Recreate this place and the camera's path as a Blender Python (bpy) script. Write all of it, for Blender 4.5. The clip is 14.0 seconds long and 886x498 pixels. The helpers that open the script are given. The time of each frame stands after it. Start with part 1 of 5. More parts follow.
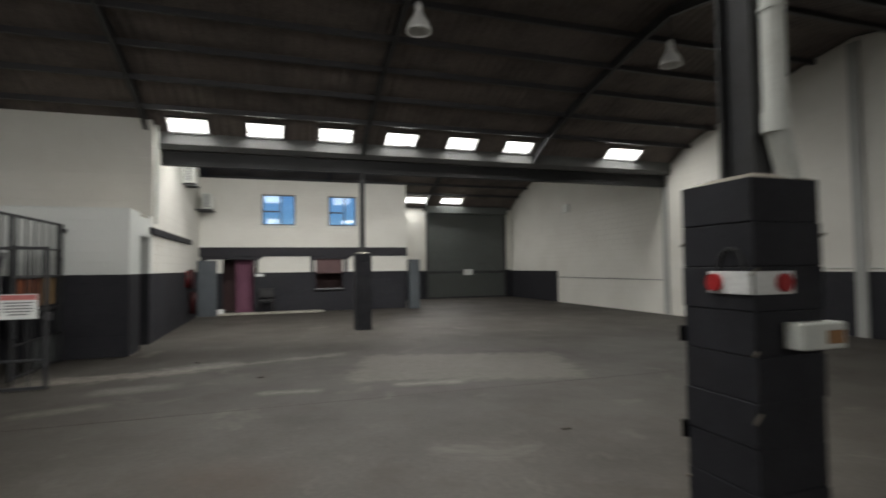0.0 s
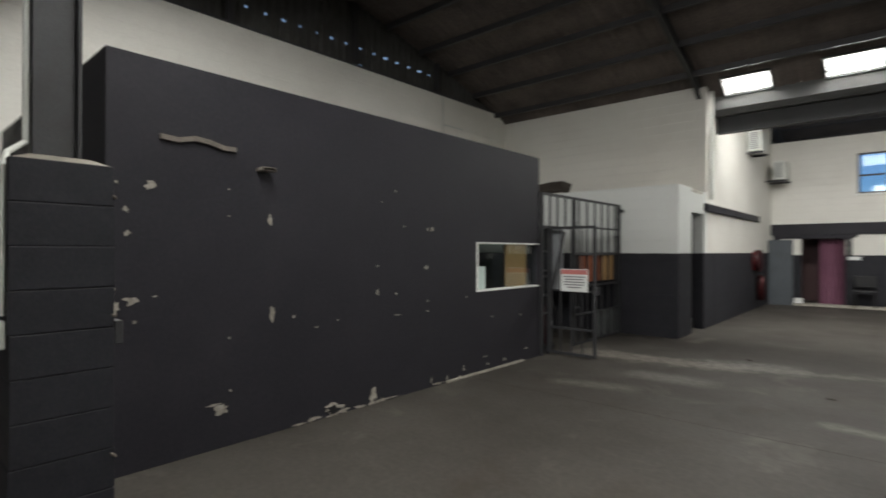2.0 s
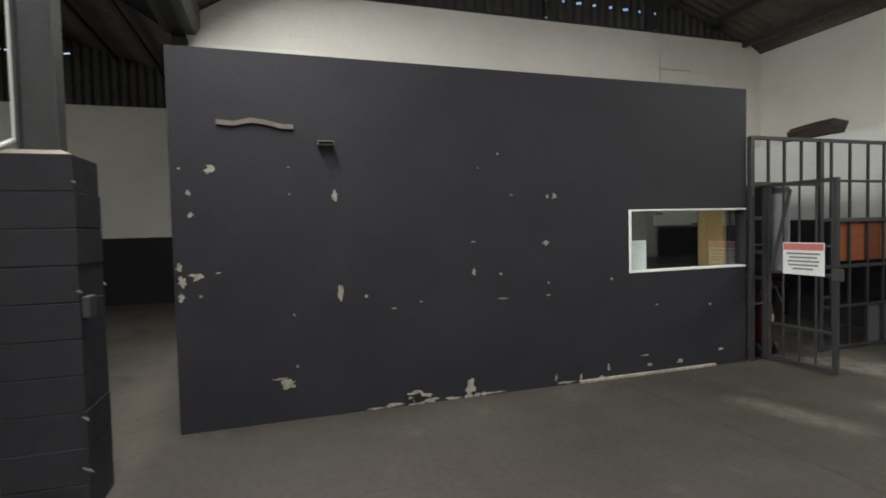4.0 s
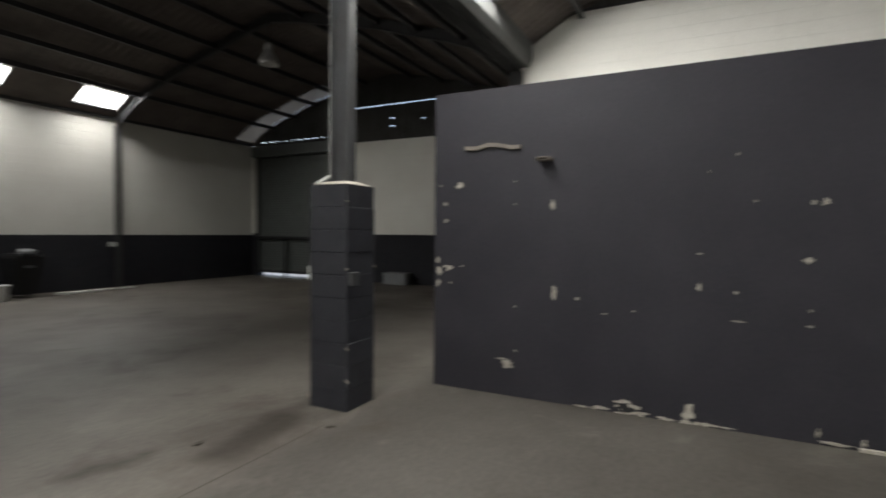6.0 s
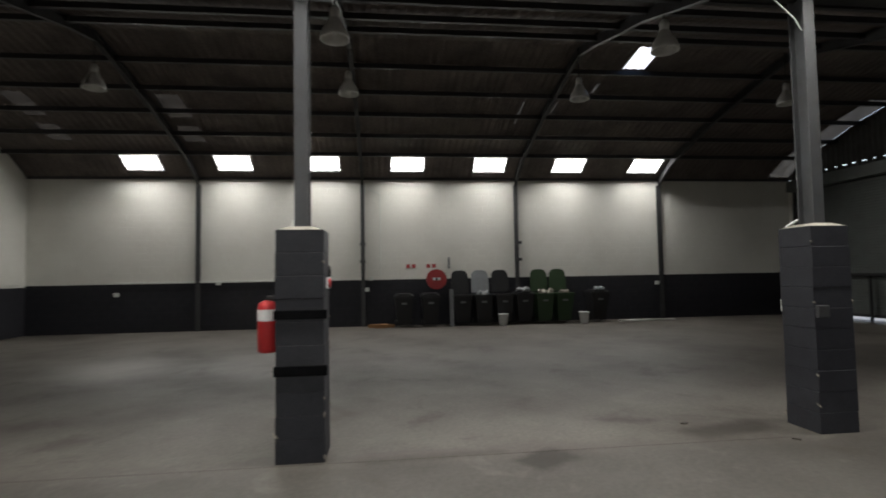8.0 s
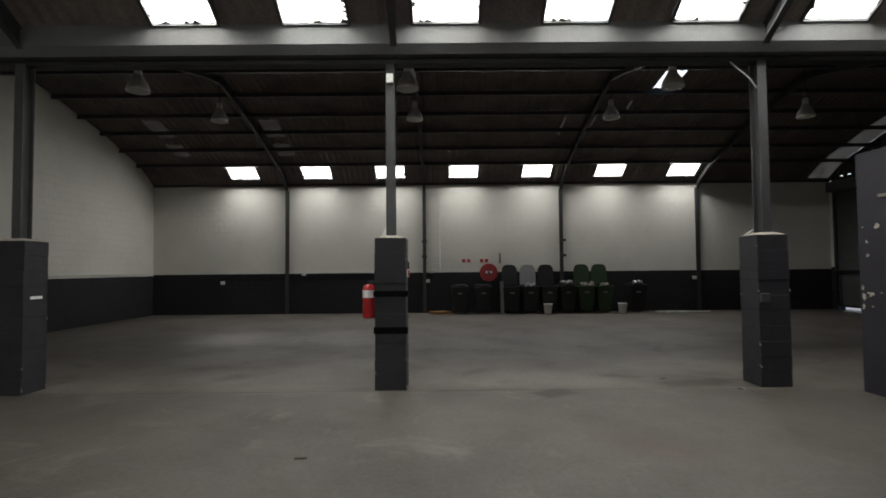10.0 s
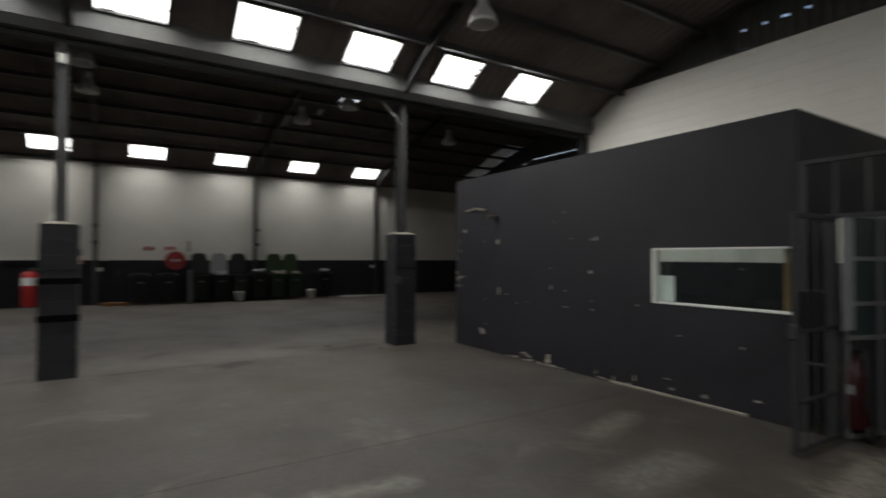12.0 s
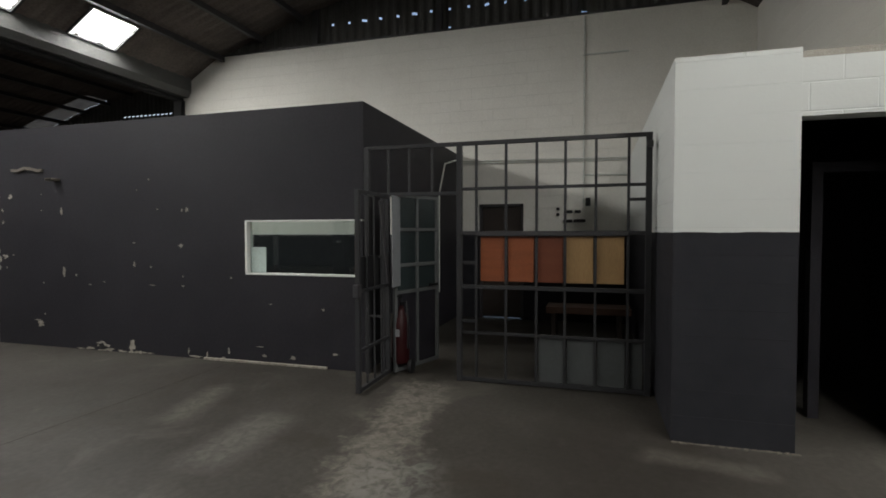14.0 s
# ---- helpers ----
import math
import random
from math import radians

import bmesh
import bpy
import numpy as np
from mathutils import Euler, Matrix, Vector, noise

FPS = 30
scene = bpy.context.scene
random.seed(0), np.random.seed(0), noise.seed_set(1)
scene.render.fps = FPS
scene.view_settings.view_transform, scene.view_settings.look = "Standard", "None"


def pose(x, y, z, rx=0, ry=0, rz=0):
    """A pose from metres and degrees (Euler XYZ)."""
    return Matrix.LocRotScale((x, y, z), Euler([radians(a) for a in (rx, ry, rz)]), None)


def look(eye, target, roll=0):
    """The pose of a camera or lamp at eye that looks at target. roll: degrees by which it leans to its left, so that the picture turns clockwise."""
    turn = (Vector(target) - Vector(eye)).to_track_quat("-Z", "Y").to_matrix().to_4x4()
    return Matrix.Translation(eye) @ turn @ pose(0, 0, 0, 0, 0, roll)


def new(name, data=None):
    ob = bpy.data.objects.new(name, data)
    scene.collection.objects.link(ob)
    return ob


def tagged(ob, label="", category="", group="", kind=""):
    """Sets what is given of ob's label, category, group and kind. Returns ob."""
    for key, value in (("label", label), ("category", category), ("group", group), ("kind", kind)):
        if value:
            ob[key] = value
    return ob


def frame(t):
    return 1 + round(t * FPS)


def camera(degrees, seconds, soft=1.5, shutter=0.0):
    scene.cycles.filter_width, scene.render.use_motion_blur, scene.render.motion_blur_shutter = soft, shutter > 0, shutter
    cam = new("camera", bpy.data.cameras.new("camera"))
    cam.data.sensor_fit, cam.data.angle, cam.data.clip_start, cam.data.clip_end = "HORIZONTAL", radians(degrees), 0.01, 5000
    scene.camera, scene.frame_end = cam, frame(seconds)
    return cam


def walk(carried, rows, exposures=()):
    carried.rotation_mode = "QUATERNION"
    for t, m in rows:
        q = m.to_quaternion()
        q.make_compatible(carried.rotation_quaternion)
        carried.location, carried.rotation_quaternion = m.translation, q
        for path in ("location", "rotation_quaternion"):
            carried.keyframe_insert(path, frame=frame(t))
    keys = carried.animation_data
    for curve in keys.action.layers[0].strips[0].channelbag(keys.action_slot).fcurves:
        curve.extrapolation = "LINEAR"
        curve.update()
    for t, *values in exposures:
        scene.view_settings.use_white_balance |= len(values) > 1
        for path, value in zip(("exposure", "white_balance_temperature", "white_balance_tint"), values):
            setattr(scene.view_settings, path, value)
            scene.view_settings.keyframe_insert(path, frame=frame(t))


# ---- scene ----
cam = camera(81.5, 14.0, soft=1.7, shutter=0.5)
PATH = [
    (0, (0.356, -1.077, 1.631), (0.967, 0.826, 1.701), -0.7),
    (0.5, (0.376, -0.673, 1.574), (0.496, 1.322, 1.645), -0.4),
    (1, (0.509, -0.346, 1.574), (0.092, 1.61, 1.59), -0.0),
    (1.5, (0.615, -0.104, 1.604), (-0.343, 1.652, 1.602), 1.0),
    (2, (0.642, 0.259, 1.595), (-0.683, 1.757, 1.604), 0.1),
    (2.5, (0.8, 0.642, 1.57), (-0.838, 1.789, 1.579), -0.1),
    (2.7, (0.811, 0.789, 1.558), (-0.918, 1.794, 1.557), -0.5),
    (4.8, (1.133, 2.834, 1.568), (-0.827, 3.231, 1.548), 0.1),
    (5, (1.169, 2.944, 1.561), (-0.812, 3.217, 1.578), 0.8),
    (5.5, (1.177, 3.437, 1.568), (-0.798, 3.125, 1.606), 2.4),
    (6, (1.307, 3.879, 1.593), (-0.478, 2.978, 1.531), 0.5),
    (6.5, (1.427, 4.272, 1.581), (0.093, 2.782, 1.575), -0.7),
    (7, (1.604, 4.641, 1.598), (0.653, 2.884, 1.677), -1.2),
    (7.5, (1.726, 5.147, 1.604), (1.202, 3.218, 1.684), -1.3),
    (8, (1.834, 5.695, 1.605), (1.606, 3.711, 1.703), -1.0),
    (8.5, (1.862, 6.298, 1.593), (1.823, 4.3, 1.654), -0.6),
    (8.7, (1.862, 6.483, 1.588), (1.876, 4.484, 1.642), -0.5),
    (11, (1.99, 8.942, 1.612), (1.891, 6.946, 1.704), -0.6),
    (11.5, (2.051, 9.23, 1.602), (1.546, 7.296, 1.662), -0.7),
    (12, (1.95, 9.394, 1.601), (0.875, 7.708, 1.633), 0.2),
    (12.5, (1.875, 9.487, 1.613), (0.442, 8.093, 1.618), -0.4),
    (13, (1.846, 9.541, 1.59), (0.158, 8.47, 1.575), -0.6),
    (13.2, (1.839, 9.547, 1.575), (0.068, 8.618, 1.546), -0.6),
    (13.5, (1.827, 9.552, 1.569), (-0.028, 8.804, 1.519), -0.4),
    (13.6, (1.829, 9.564, 1.567), (-0.053, 8.888, 1.51), -0.3),
    (14, (1.78, 9.59, 1.566), (-0.137, 9.021, 1.502), -0.1),
]
walk(cam, [(t, look(eye, target, roll)) for t, eye, target, roll in PATH],
     [(0.0, -0.4), (1.5, -0.35), (2.5, -0.1), (5.0, 0.35), (6.5, 0.38), (7.5, 0.25), (8.7, 0.08), (11.0, -0.5), (12.0, -0.75), (12.5, -0.78), (13.2, -0.55), (14.0, -0.35)])

# ---- world and light ----
SKY_EL, SKY_ROT = radians(38), radians(200)
world = bpy.data.worlds.new("sky")
scene.world = world
world.use_nodes = True
wn = world.node_tree.nodes
wl = world.node_tree.links
sky = wn.new("ShaderNodeTexSky")
sky.sky_type = "NISHITA"
sky.sun_disc = False
sky.sun_elevation, sky.sun_rotation = SKY_EL, SKY_ROT
wl.new(sky.outputs[0], wn["Background"].inputs[0])
wn["Background"].inputs[1].default_value = 0.15
sun = new("sun", bpy.data.lights.new("sun", "SUN"))
sun.data.energy, sun.data.angle, sun.data.color = 1.5, radians(12), (1.0, 0.96, 0.9)
sun.matrix_basis = look((0, 0, 0), (math.sin(SKY_ROT) * math.cos(SKY_EL), -math.cos(SKY_ROT) * math.cos(SKY_EL), -math.sin(SKY_EL)))
SKYLIGHT_W = 165.0     # watts per square metre of open roof light
SOUTH_ROW_SHARE = 0.55      # share of it given to the row along the south wall, cut for even wall light

# ---- plan: metres ----
X_EAST, X_WEST, X_WEST_MID = 12.4, -12.4, -7.46
Y_S, Y_1, Y_2, Y_N = -10.86, 0.9, 12.62, 24.35
GRID_X = (-7.5, -2.5, 2.5, 7.5)
EAVE = 4.7
HALF = [(0.0, 4.7), (0.12, 4.79), (0.26, 4.89), (0.7, 5.158), (0.85, 5.25), (1.3, 5.42), (1.45, 5.467), (2.0, 5.64), (2.2, 5.706), (2.55, 5.822), (3.0, 5.97), (3.55, 6.097), (4.0, 6.2), (4.4, 6.3), (5.0, 6.45), (5.86, 6.6)]


def roof_z(off):
    off = min(off, 11.72 - off)
    for (a, za), (b, zb) in zip(HALF, HALF[1:]):
        if off <= b:
            return za + (zb - za) * max(0.0, off - a) / (b - a)
    return HALF[-1][1]


def bay_profile(y0, y1):
    """Roof section between two valleys as (y, z)."""
    k = (y1 - y0) / 11.72
    left = [(y0 + o * k, z) for o, z in HALF]
    return left + [(y1 - o * k, z) for o, z in reversed(HALF[:-1])]


# ---- materials ----
def material(name, base, rough=0.6, metal=0.0, spot=None, spot_amount=0.4, scale=3.0, fine=60.0, bump=0.15, vary=0.12, stretch=(1, 1, 1), spec=0.4):
    """Two scales of variation: blotches towards `spot` and a fine grain that also gives relief."""
    m = bpy.data.materials.new(name)
    m.use_nodes = True
    n, l = m.node_tree.nodes, m.node_tree.links
    bsdf = n["Principled BSDF"]
    bsdf.inputs["Metallic"].default_value = metal
    bsdf.inputs["Specular IOR Level"].default_value = spec
    geo = n.new("ShaderNodeNewGeometry")
    mp = n.new("ShaderNodeMapping")
    mp.inputs["Scale"].default_value = stretch
    l.new(geo.outputs["Position"], mp.inputs["Vector"])
    big = n.new("ShaderNodeTexNoise")
    big.inputs["Scale"].default_value, big.inputs["Detail"].default_value, big.inputs["Roughness"].default_value = scale, 6, 0.6
    small = n.new("ShaderNodeTexNoise")
    small.inputs["Scale"].default_value, small.inputs["Detail"].default_value = fine, 4
    l.new(mp.outputs[0], big.inputs["Vector"])
    l.new(mp.outputs[0], small.inputs["Vector"])
    ramp = n.new("ShaderNodeMapRange")
    ramp.inputs[1].default_value, ramp.inputs[2].default_value = 0.42, 0.68
    ramp.inputs[4].default_value = spot_amount
    l.new(big.outputs[0], ramp.inputs[0])
    mix = n.new("ShaderNodeMix")
    mix.data_type = "RGBA"
    s = spot or tuple(c * 0.7 for c in base)
    mix.inputs[6].default_value = (*base, 1)
    mix.inputs[7].default_value = (*s, 1)
    l.new(ramp.outputs[0], mix.inputs[0])
    grain = n.new("ShaderNodeMapRange")
    grain.inputs[1].default_value, grain.inputs[2].default_value = 0.3, 0.7
    grain.inputs[3].default_value, grain.inputs[4].default_value = 1 - vary, 1 + vary
    l.new(small.outputs[0], grain.inputs[0])
    mul = n.new("ShaderNodeVectorMath")
    mul.operation = "SCALE"
    l.new(mix.outputs[2], mul.inputs[0])
    l.new(grain.outputs[0], mul.inputs["Scale"])
    l.new(mul.outputs[0], bsdf.inputs["Base Color"])
    rr = n.new("ShaderNodeMapRange")
    rr.inputs[3].default_value, rr.inputs[4].default_value = max(0.05, rough - 0.1), min(1.0, rough + 0.12)
    l.new(big.outputs[0], rr.inputs[0])
    l.new(rr.outputs[0], bsdf.inputs["Roughness"])
    if bump:
        bp = n.new("ShaderNodeBump")
        bp.inputs["Strength"].default_value, bp.inputs["Distance"].default_value = bump, 0.01
        l.new(small.outputs[0], bp.inputs["Height"])
        l.new(bp.outputs[0], bsdf.inputs["Normal"])
    m["colour_socket"] = mul.name
    return m


def painted_wall(name, band_z, axis, lo=-999.0, hi=999.0, fresh_z=0.0, courses=0.6, white=0.7):
    """Painted blockwork: white above, charcoal below band_z between lo and hi along the wall, courses in slight relief."""
    m = material(name, (white, white * 0.985, white * 0.915), 0.75, spot=(white * 0.86, white * 0.835, white * 0.76), spot_amount=0.5, scale=0.9, fine=45, bump=0.1, vary=0.05, spec=0.2)
    n, l = m.node_tree.nodes, m.node_tree.links
    bsdf = n["Principled BSDF"]
    white = n[m["colour_socket"]]
    geo = n.new("ShaderNodeNewGeometry")
    sep = n.new("ShaderNodeSeparateXYZ")
    l.new(geo.outputs["Position"], sep.inputs[0])
    along = 1 if axis == "y" else 0
    wob = n.new("ShaderNodeTexNoise")
    wob.inputs["Scale"].default_value, wob.inputs["Detail"].default_value = 6, 4
    l.new(geo.outputs["Position"], wob.inputs["Vector"])

    def step(sock, edge, above):
        node = n.new("ShaderNodeMath")
        node.operation = "GREATER_THAN" if above else "LESS_THAN"
        l.new(sock, node.inputs[0])
        node.inputs[1].default_value = edge
        return node.outputs[0]

    def times(a, b):
        node = n.new("ShaderNodeMath")
        node.operation = "MULTIPLY"
        l.new(a, node.inputs[0])
        l.new(b, node.inputs[1])
        return node.outputs[0]

    jit = n.new("ShaderNodeMath")
    jit.operation = "MULTIPLY_ADD"
    l.new(wob.outputs[0], jit.inputs[0])
    jit.inputs[1].default_value = 0.02
    l.new(sep.outputs[2], jit.inputs[2])
    below = times(times(step(jit.outputs[0], band_z + 0.01, False), step(sep.outputs[along], lo, True)), step(sep.outputs[along], hi, False))
    dark = n.new("ShaderNodeMix")
    dark.data_type = "RGBA"
    dark.inputs[6].default_value, dark.inputs[7].default_value = (0.019, 0.019, 0.023, 1), (0.029, 0.029, 0.034, 1)
    l.new(wob.outputs[0], dark.inputs[0])
    top = white.outputs[0]
    if fresh_z:
        fm = n.new("ShaderNodeMix")
        fm.data_type = "RGBA"
        fm.inputs[7].default_value = (0.66, 0.68, 0.655, 1)
        l.new(top, fm.inputs[6])
        big = n.new("ShaderNodeMath")
        big.operation = "MULTIPLY_ADD"
        l.new(wob.outputs[0], big.inputs[0])
        big.inputs[1].default_value = 0.16
        l.new(sep.outputs[2], big.inputs[2])
        l.new(step(big.outputs[0], fresh_z + 0.08, False), fm.inputs[0])
        top = fm.outputs[2]
    mix = n.new("ShaderNodeMix")
    mix.data_type = "RGBA"
    l.new(below, mix.inputs[0])
    l.new(top, mix.inputs[6])
    l.new(dark.outputs[2], mix.inputs[7])
    l.new(mix.outputs[2], bsdf.inputs["Base Color"])
    # block courses 400 x 200
    comb = n.new("ShaderNodeCombineXYZ")
    l.new(sep.outputs[along], comb.inputs[0])
    l.new(sep.outputs[2], comb.inputs[1])
    br = n.new("ShaderNodeTexBrick")
    br.inputs["Scale"].default_value = 1.0
    br.inputs["Brick Width"].default_value, br.inputs["Row Height"].default_value = 0.4, 0.2
    br.inputs["Mortar Size"].default_value, br.inputs["Mortar Smooth"].default_value = 0.006, 0.6
    l.new(comb.outputs[0], br.inputs["Vector"])
    old = [x for x in n if x.type == "BUMP"][0]
    b2 = n.new("ShaderNodeBump")
    b2.invert = True
    b2.inputs["Strength"].default_value, b2.inputs["Distance"].default_value = courses, 0.008
    l.new(br.outputs["Fac"], b2.inputs["Height"])
    l.new(old.outputs[0], b2.inputs["Normal"])
    l.new(b2.outputs[0], bsdf.inputs["Normal"])
    return m


def floor_material():
    m = material("worn_concrete", (0.072, 0.065, 0.056), 0.6, spot=(0.045, 0.0395, 0.033), spot_amount=0.85, scale=0.6, fine=22, bump=0.06, vary=0.16, spec=0.28)
    n, l = m.node_tree.nodes, m.node_tree.links
    bsdf = n["Principled BSDF"]
    geo = n.new("ShaderNodeNewGeometry")

    def noise_tex(scale, detail, distort=0.0):
        t = n.new("ShaderNodeTexNoise")
        t.inputs["Scale"].default_value, t.inputs["Detail"].default_value = scale, detail
        t.inputs["Roughness"].default_value, t.inputs["Distortion"].default_value = 0.65, distort
        l.new(geo.outputs["Position"], t.inputs["Vector"])
        return t

    def ranged(sock, a, b, lo, hi):
        q = n.new("ShaderNodeMapRange")
        q.inputs[1].default_value, q.inputs[2].default_value = a, b
        q.inputs[3].default_value, q.inputs[4].default_value = lo, hi
        l.new(sock, q.inputs[0])
        return q.outputs[0]

    def maths(op, a, b):
        q = n.new("ShaderNodeMath")
        q.operation = op
        for k, v in enumerate((a, b)):
            if isinstance(v, (int, float)):
                q.inputs[k].default_value = v
            else:
                l.new(v, q.inputs[k])
        return q.outputs[0]

    def over(col, fac, rgb):
        q = n.new("ShaderNodeMix")
        q.data_type = "RGBA"
        l.new(fac, q.inputs[0])
        l.new(col, q.inputs[6])
        q.inputs[7].default_value = (*rgb, 1)
        return q.outputs[2]

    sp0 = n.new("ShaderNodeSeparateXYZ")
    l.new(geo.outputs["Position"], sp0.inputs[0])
    # South bay lightened, middle bay darkened, to stand in for how light falls.
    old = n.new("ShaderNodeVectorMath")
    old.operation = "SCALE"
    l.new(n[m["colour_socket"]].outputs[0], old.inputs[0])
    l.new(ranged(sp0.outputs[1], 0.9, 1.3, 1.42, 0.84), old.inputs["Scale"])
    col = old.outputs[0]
    stain, grit, speck = noise_tex(1.1, 9, 0.6), noise_tex(5.0, 8, 0.3), noise_tex(11.0, 10, 0.8)
    col = over(col, ranged(stain.outputs[0], 0.55, 0.7, 0.0, 0.75), (0.04, 0.031, 0.023))
    col = over(col, ranged(stain.outputs[0], 0.42, 0.28, 0.0, 0.5), (0.15, 0.138, 0.117))
    warp = n.new("ShaderNodeVectorMath")
    warp.operation = "MULTIPLY_ADD"
    l.new(grit.outputs["Color"], warp.inputs[0])
    warp.inputs[1].default_value = (0.9, 0.9, 0.0)
    l.new(geo.outputs["Position"], warp.inputs[2])

    warp_small = n.new("ShaderNodeVectorMath")
    warp_small.operation = "MULTIPLY_ADD"
    l.new(grit.outputs["Color"], warp_small.inputs[0])
    warp_small.inputs[1].default_value = (0.22, 0.22, 0.0)
    l.new(geo.outputs["Position"], warp_small.inputs[2])

    def patch(x, y, hx, hy, deg, soft, rgb, amount, worn):
        """A worn, stained or shaded area: half sizes hx, hy, turned by deg, its edge broken up by the grit."""
        mp = n.new("ShaderNodeMapping")
        mp.vector_type = "TEXTURE"
        mp.inputs["Location"].default_value = (x + (0.45 if hx > 0.7 else 0.11), y + (0.45 if hx > 0.7 else 0.11), 0)
        mp.inputs["Rotation"].default_value = (0, 0, radians(deg))
        l.new((warp if hx > 0.7 else warp_small).outputs[0], mp.inputs["Vector"])
        sp = n.new("ShaderNodeSeparateXYZ")
        l.new(mp.outputs[0], sp.inputs[0])
        fx = ranged(maths("ABSOLUTE", sp.outputs[0], 0), hx - soft, hx + soft, 1.0, 0.0)
        fy = ranged(maths("ABSOLUTE", sp.outputs[1], 0), hy - soft, hy + soft, 1.0, 0.0)
        f = maths("MULTIPLY", maths("MULTIPLY", fx, fy), ranged(speck.outputs[0], 0.4, 0.6, 1.0 - worn, 1.0))
        return over(col, maths("MULTIPLY", f, amount), rgb)

    col = patch(3.3, 7.0, 1.75, 1.1, -16, 0.12, (0.17, 0.157, 0.132), 0.6, 0.35)
    col = patch(-2.1, 8.05, 1.2, 0.24, 6, 0.1, (0.24, 0.22, 0.185), 0.8, 0.7)
    col = patch(-0.9, 8.45, 0.6, 0.3, 16, 0.1, (0.2, 0.195, 0.175), 0.7, 0.85)
    col = patch(0.3, 8.6, 1.3, 0.1, 13, 0.08, (0.2, 0.19, 0.165), 0.7, 0.5)
    col = patch(0.5, 6.1, 0.4, 0.08, -8, 0.08, (0.2, 0.19, 0.165), 0.8, 0.5)
    col = patch(2.4, 5.95, 0.5, 0.1, -8, 0.08, (0.22, 0.21, 0.18), 0.8, 0.5)
    col = patch(0.45, 1.3, 0.26, 0.17, 30, 0.05, (0.016, 0.012, 0.009), 0.9, 0.1)
    col = patch(1.4, 1.1, 0.65, 0.06, 5, 0.06, (0.022, 0.017, 0.013), 0.75, 0.3)
    col = patch(-0.75, 0.33, 0.3, 0.08, -15, 0.07, (0.02, 0.015, 0.011), 0.75, 0.3)
    col = patch(-2.3, 0.62, 0.5, 0.09, -10, 0.08, (0.028, 0.021, 0.016), 0.55, 0.4)
    col = patch(0.0, 3.3, 0.5, 0.3, -35, 0.25, (0.05, 0.032, 0.02), 0.6, 0.4)
    col = patch(-1.6, 0.8, 0.5, 0.17, 10, 0.08, (0.02, 0.015, 0.011), 0.85, 0.2)
    col = patch(-1.5, 7.0, 0.5, 0.2, 0, 0.1, (0.19, 0.18, 0.16), 0.6, 0.6)
    col = patch(1.5, 1.0, 4.5, 0.12, 0, 0.12, (0.05, 0.042, 0.034), 0.5, 0.4)
    col = patch(-2.1, 6.08, 0.5, 0.12, 15, 0.1, (0.17, 0.16, 0.135), 0.7, 0.6)
    # Shade before the store pier and doorway, put into the floor colour.
    col = patch(-1.0, 9.75, 1.5, 0.65, -12, 0.4, (0.028, 0.023, 0.019), 0.85, 0.3)
    col = patch(-2.0, 10.3, 0.4, 0.1, 80, 0.06, (0.13, 0.12, 0.1), 0.6, 0.5)
    l.new(col, bsdf.inputs["Base Color"])
    return m


def translucent(name, colour):
    m = bpy.data.materials.new(name)
    m.use_nodes = True
    n, l = m.node_tree.nodes, m.node_tree.links
    tr = n.new("ShaderNodeBsdfTranslucent")
    tr.inputs[0].default_value = (*colour, 1)
    df = n.new("ShaderNodeBsdfDiffuse")
    df.inputs[0].default_value = (*colour, 1)
    no = n.new("ShaderNodeTexNoise")
    no.inputs["Scale"].default_value = 4
    mx = n.new("ShaderNodeMixShader")
    l.new(no.outputs[0], mx.inputs[0])
    l.new(tr.outputs[0], mx.inputs[1])
    l.new(df.outputs[0], mx.inputs[2])
    l.new(mx.outputs[0], n["Material Output"].inputs[0])
    return m


def clear_pane(name, tint=(0.9, 0.95, 0.93), gloss=0.08):
    m = bpy.data.materials.new(name)
    m.use_nodes = True
    n, l = m.node_tree.nodes, m.node_tree.links
    t = n.new("ShaderNodeBsdfTransparent")
    t.inputs[0].default_value = (*tint, 1)
    g = n.new("ShaderNodeBsdfGlossy")
    g.inputs["Roughness"].default_value = 0.03
    mx = n.new("ShaderNodeMixShader")
    mx.inputs[0].default_value = gloss
    l.new(t.outputs[0], mx.inputs[1])
    l.new(g.outputs[0], mx.inputs[2])
    l.new(mx.outputs[0], n["Material Output"].inputs[0])
    return m


M_FLOOR = floor_material()
M_WALL_S = painted_wall("south_wall_paint", 1.465, "x")
M_WALL_E = painted_wall("east_wall_paint_front", 1.42, "y", -99, 9.4)
M_WALL_E2 = painted_wall("east_wall_paint_back", 1.40, "y", 19.5, 99)
M_WALL_W = painted_wall("west_wall_paint", 1.53, "y", white=0.82)
M_WALL_N = painted_wall("north_wall_paint", 1.45, "x")
M_BLOCK_F = painted_wall("store_front_paint", 1.565, "x", fresh_z=9.0)
M_BLOCK_E = painted_wall("store_side_paint", 1.565, "y", fresh_z=9.0)
M_PIER = painted_wall("pier_block_paint", 1.565, "y", fresh_z=9.0, courses=0.0)
M_UPPER_E = painted_wall("upper_wall_paint", 1.565, "y")
M_OFFICE = painted_wall("office_wall_paint", 1.5, "x")
M_WHITE = material("white_paint", (0.78, 0.8, 0.77), 0.6, spot=(0.6, 0.6, 0.55), spot_amount=0.35, scale=5, bump=0.08, vary=0.05)
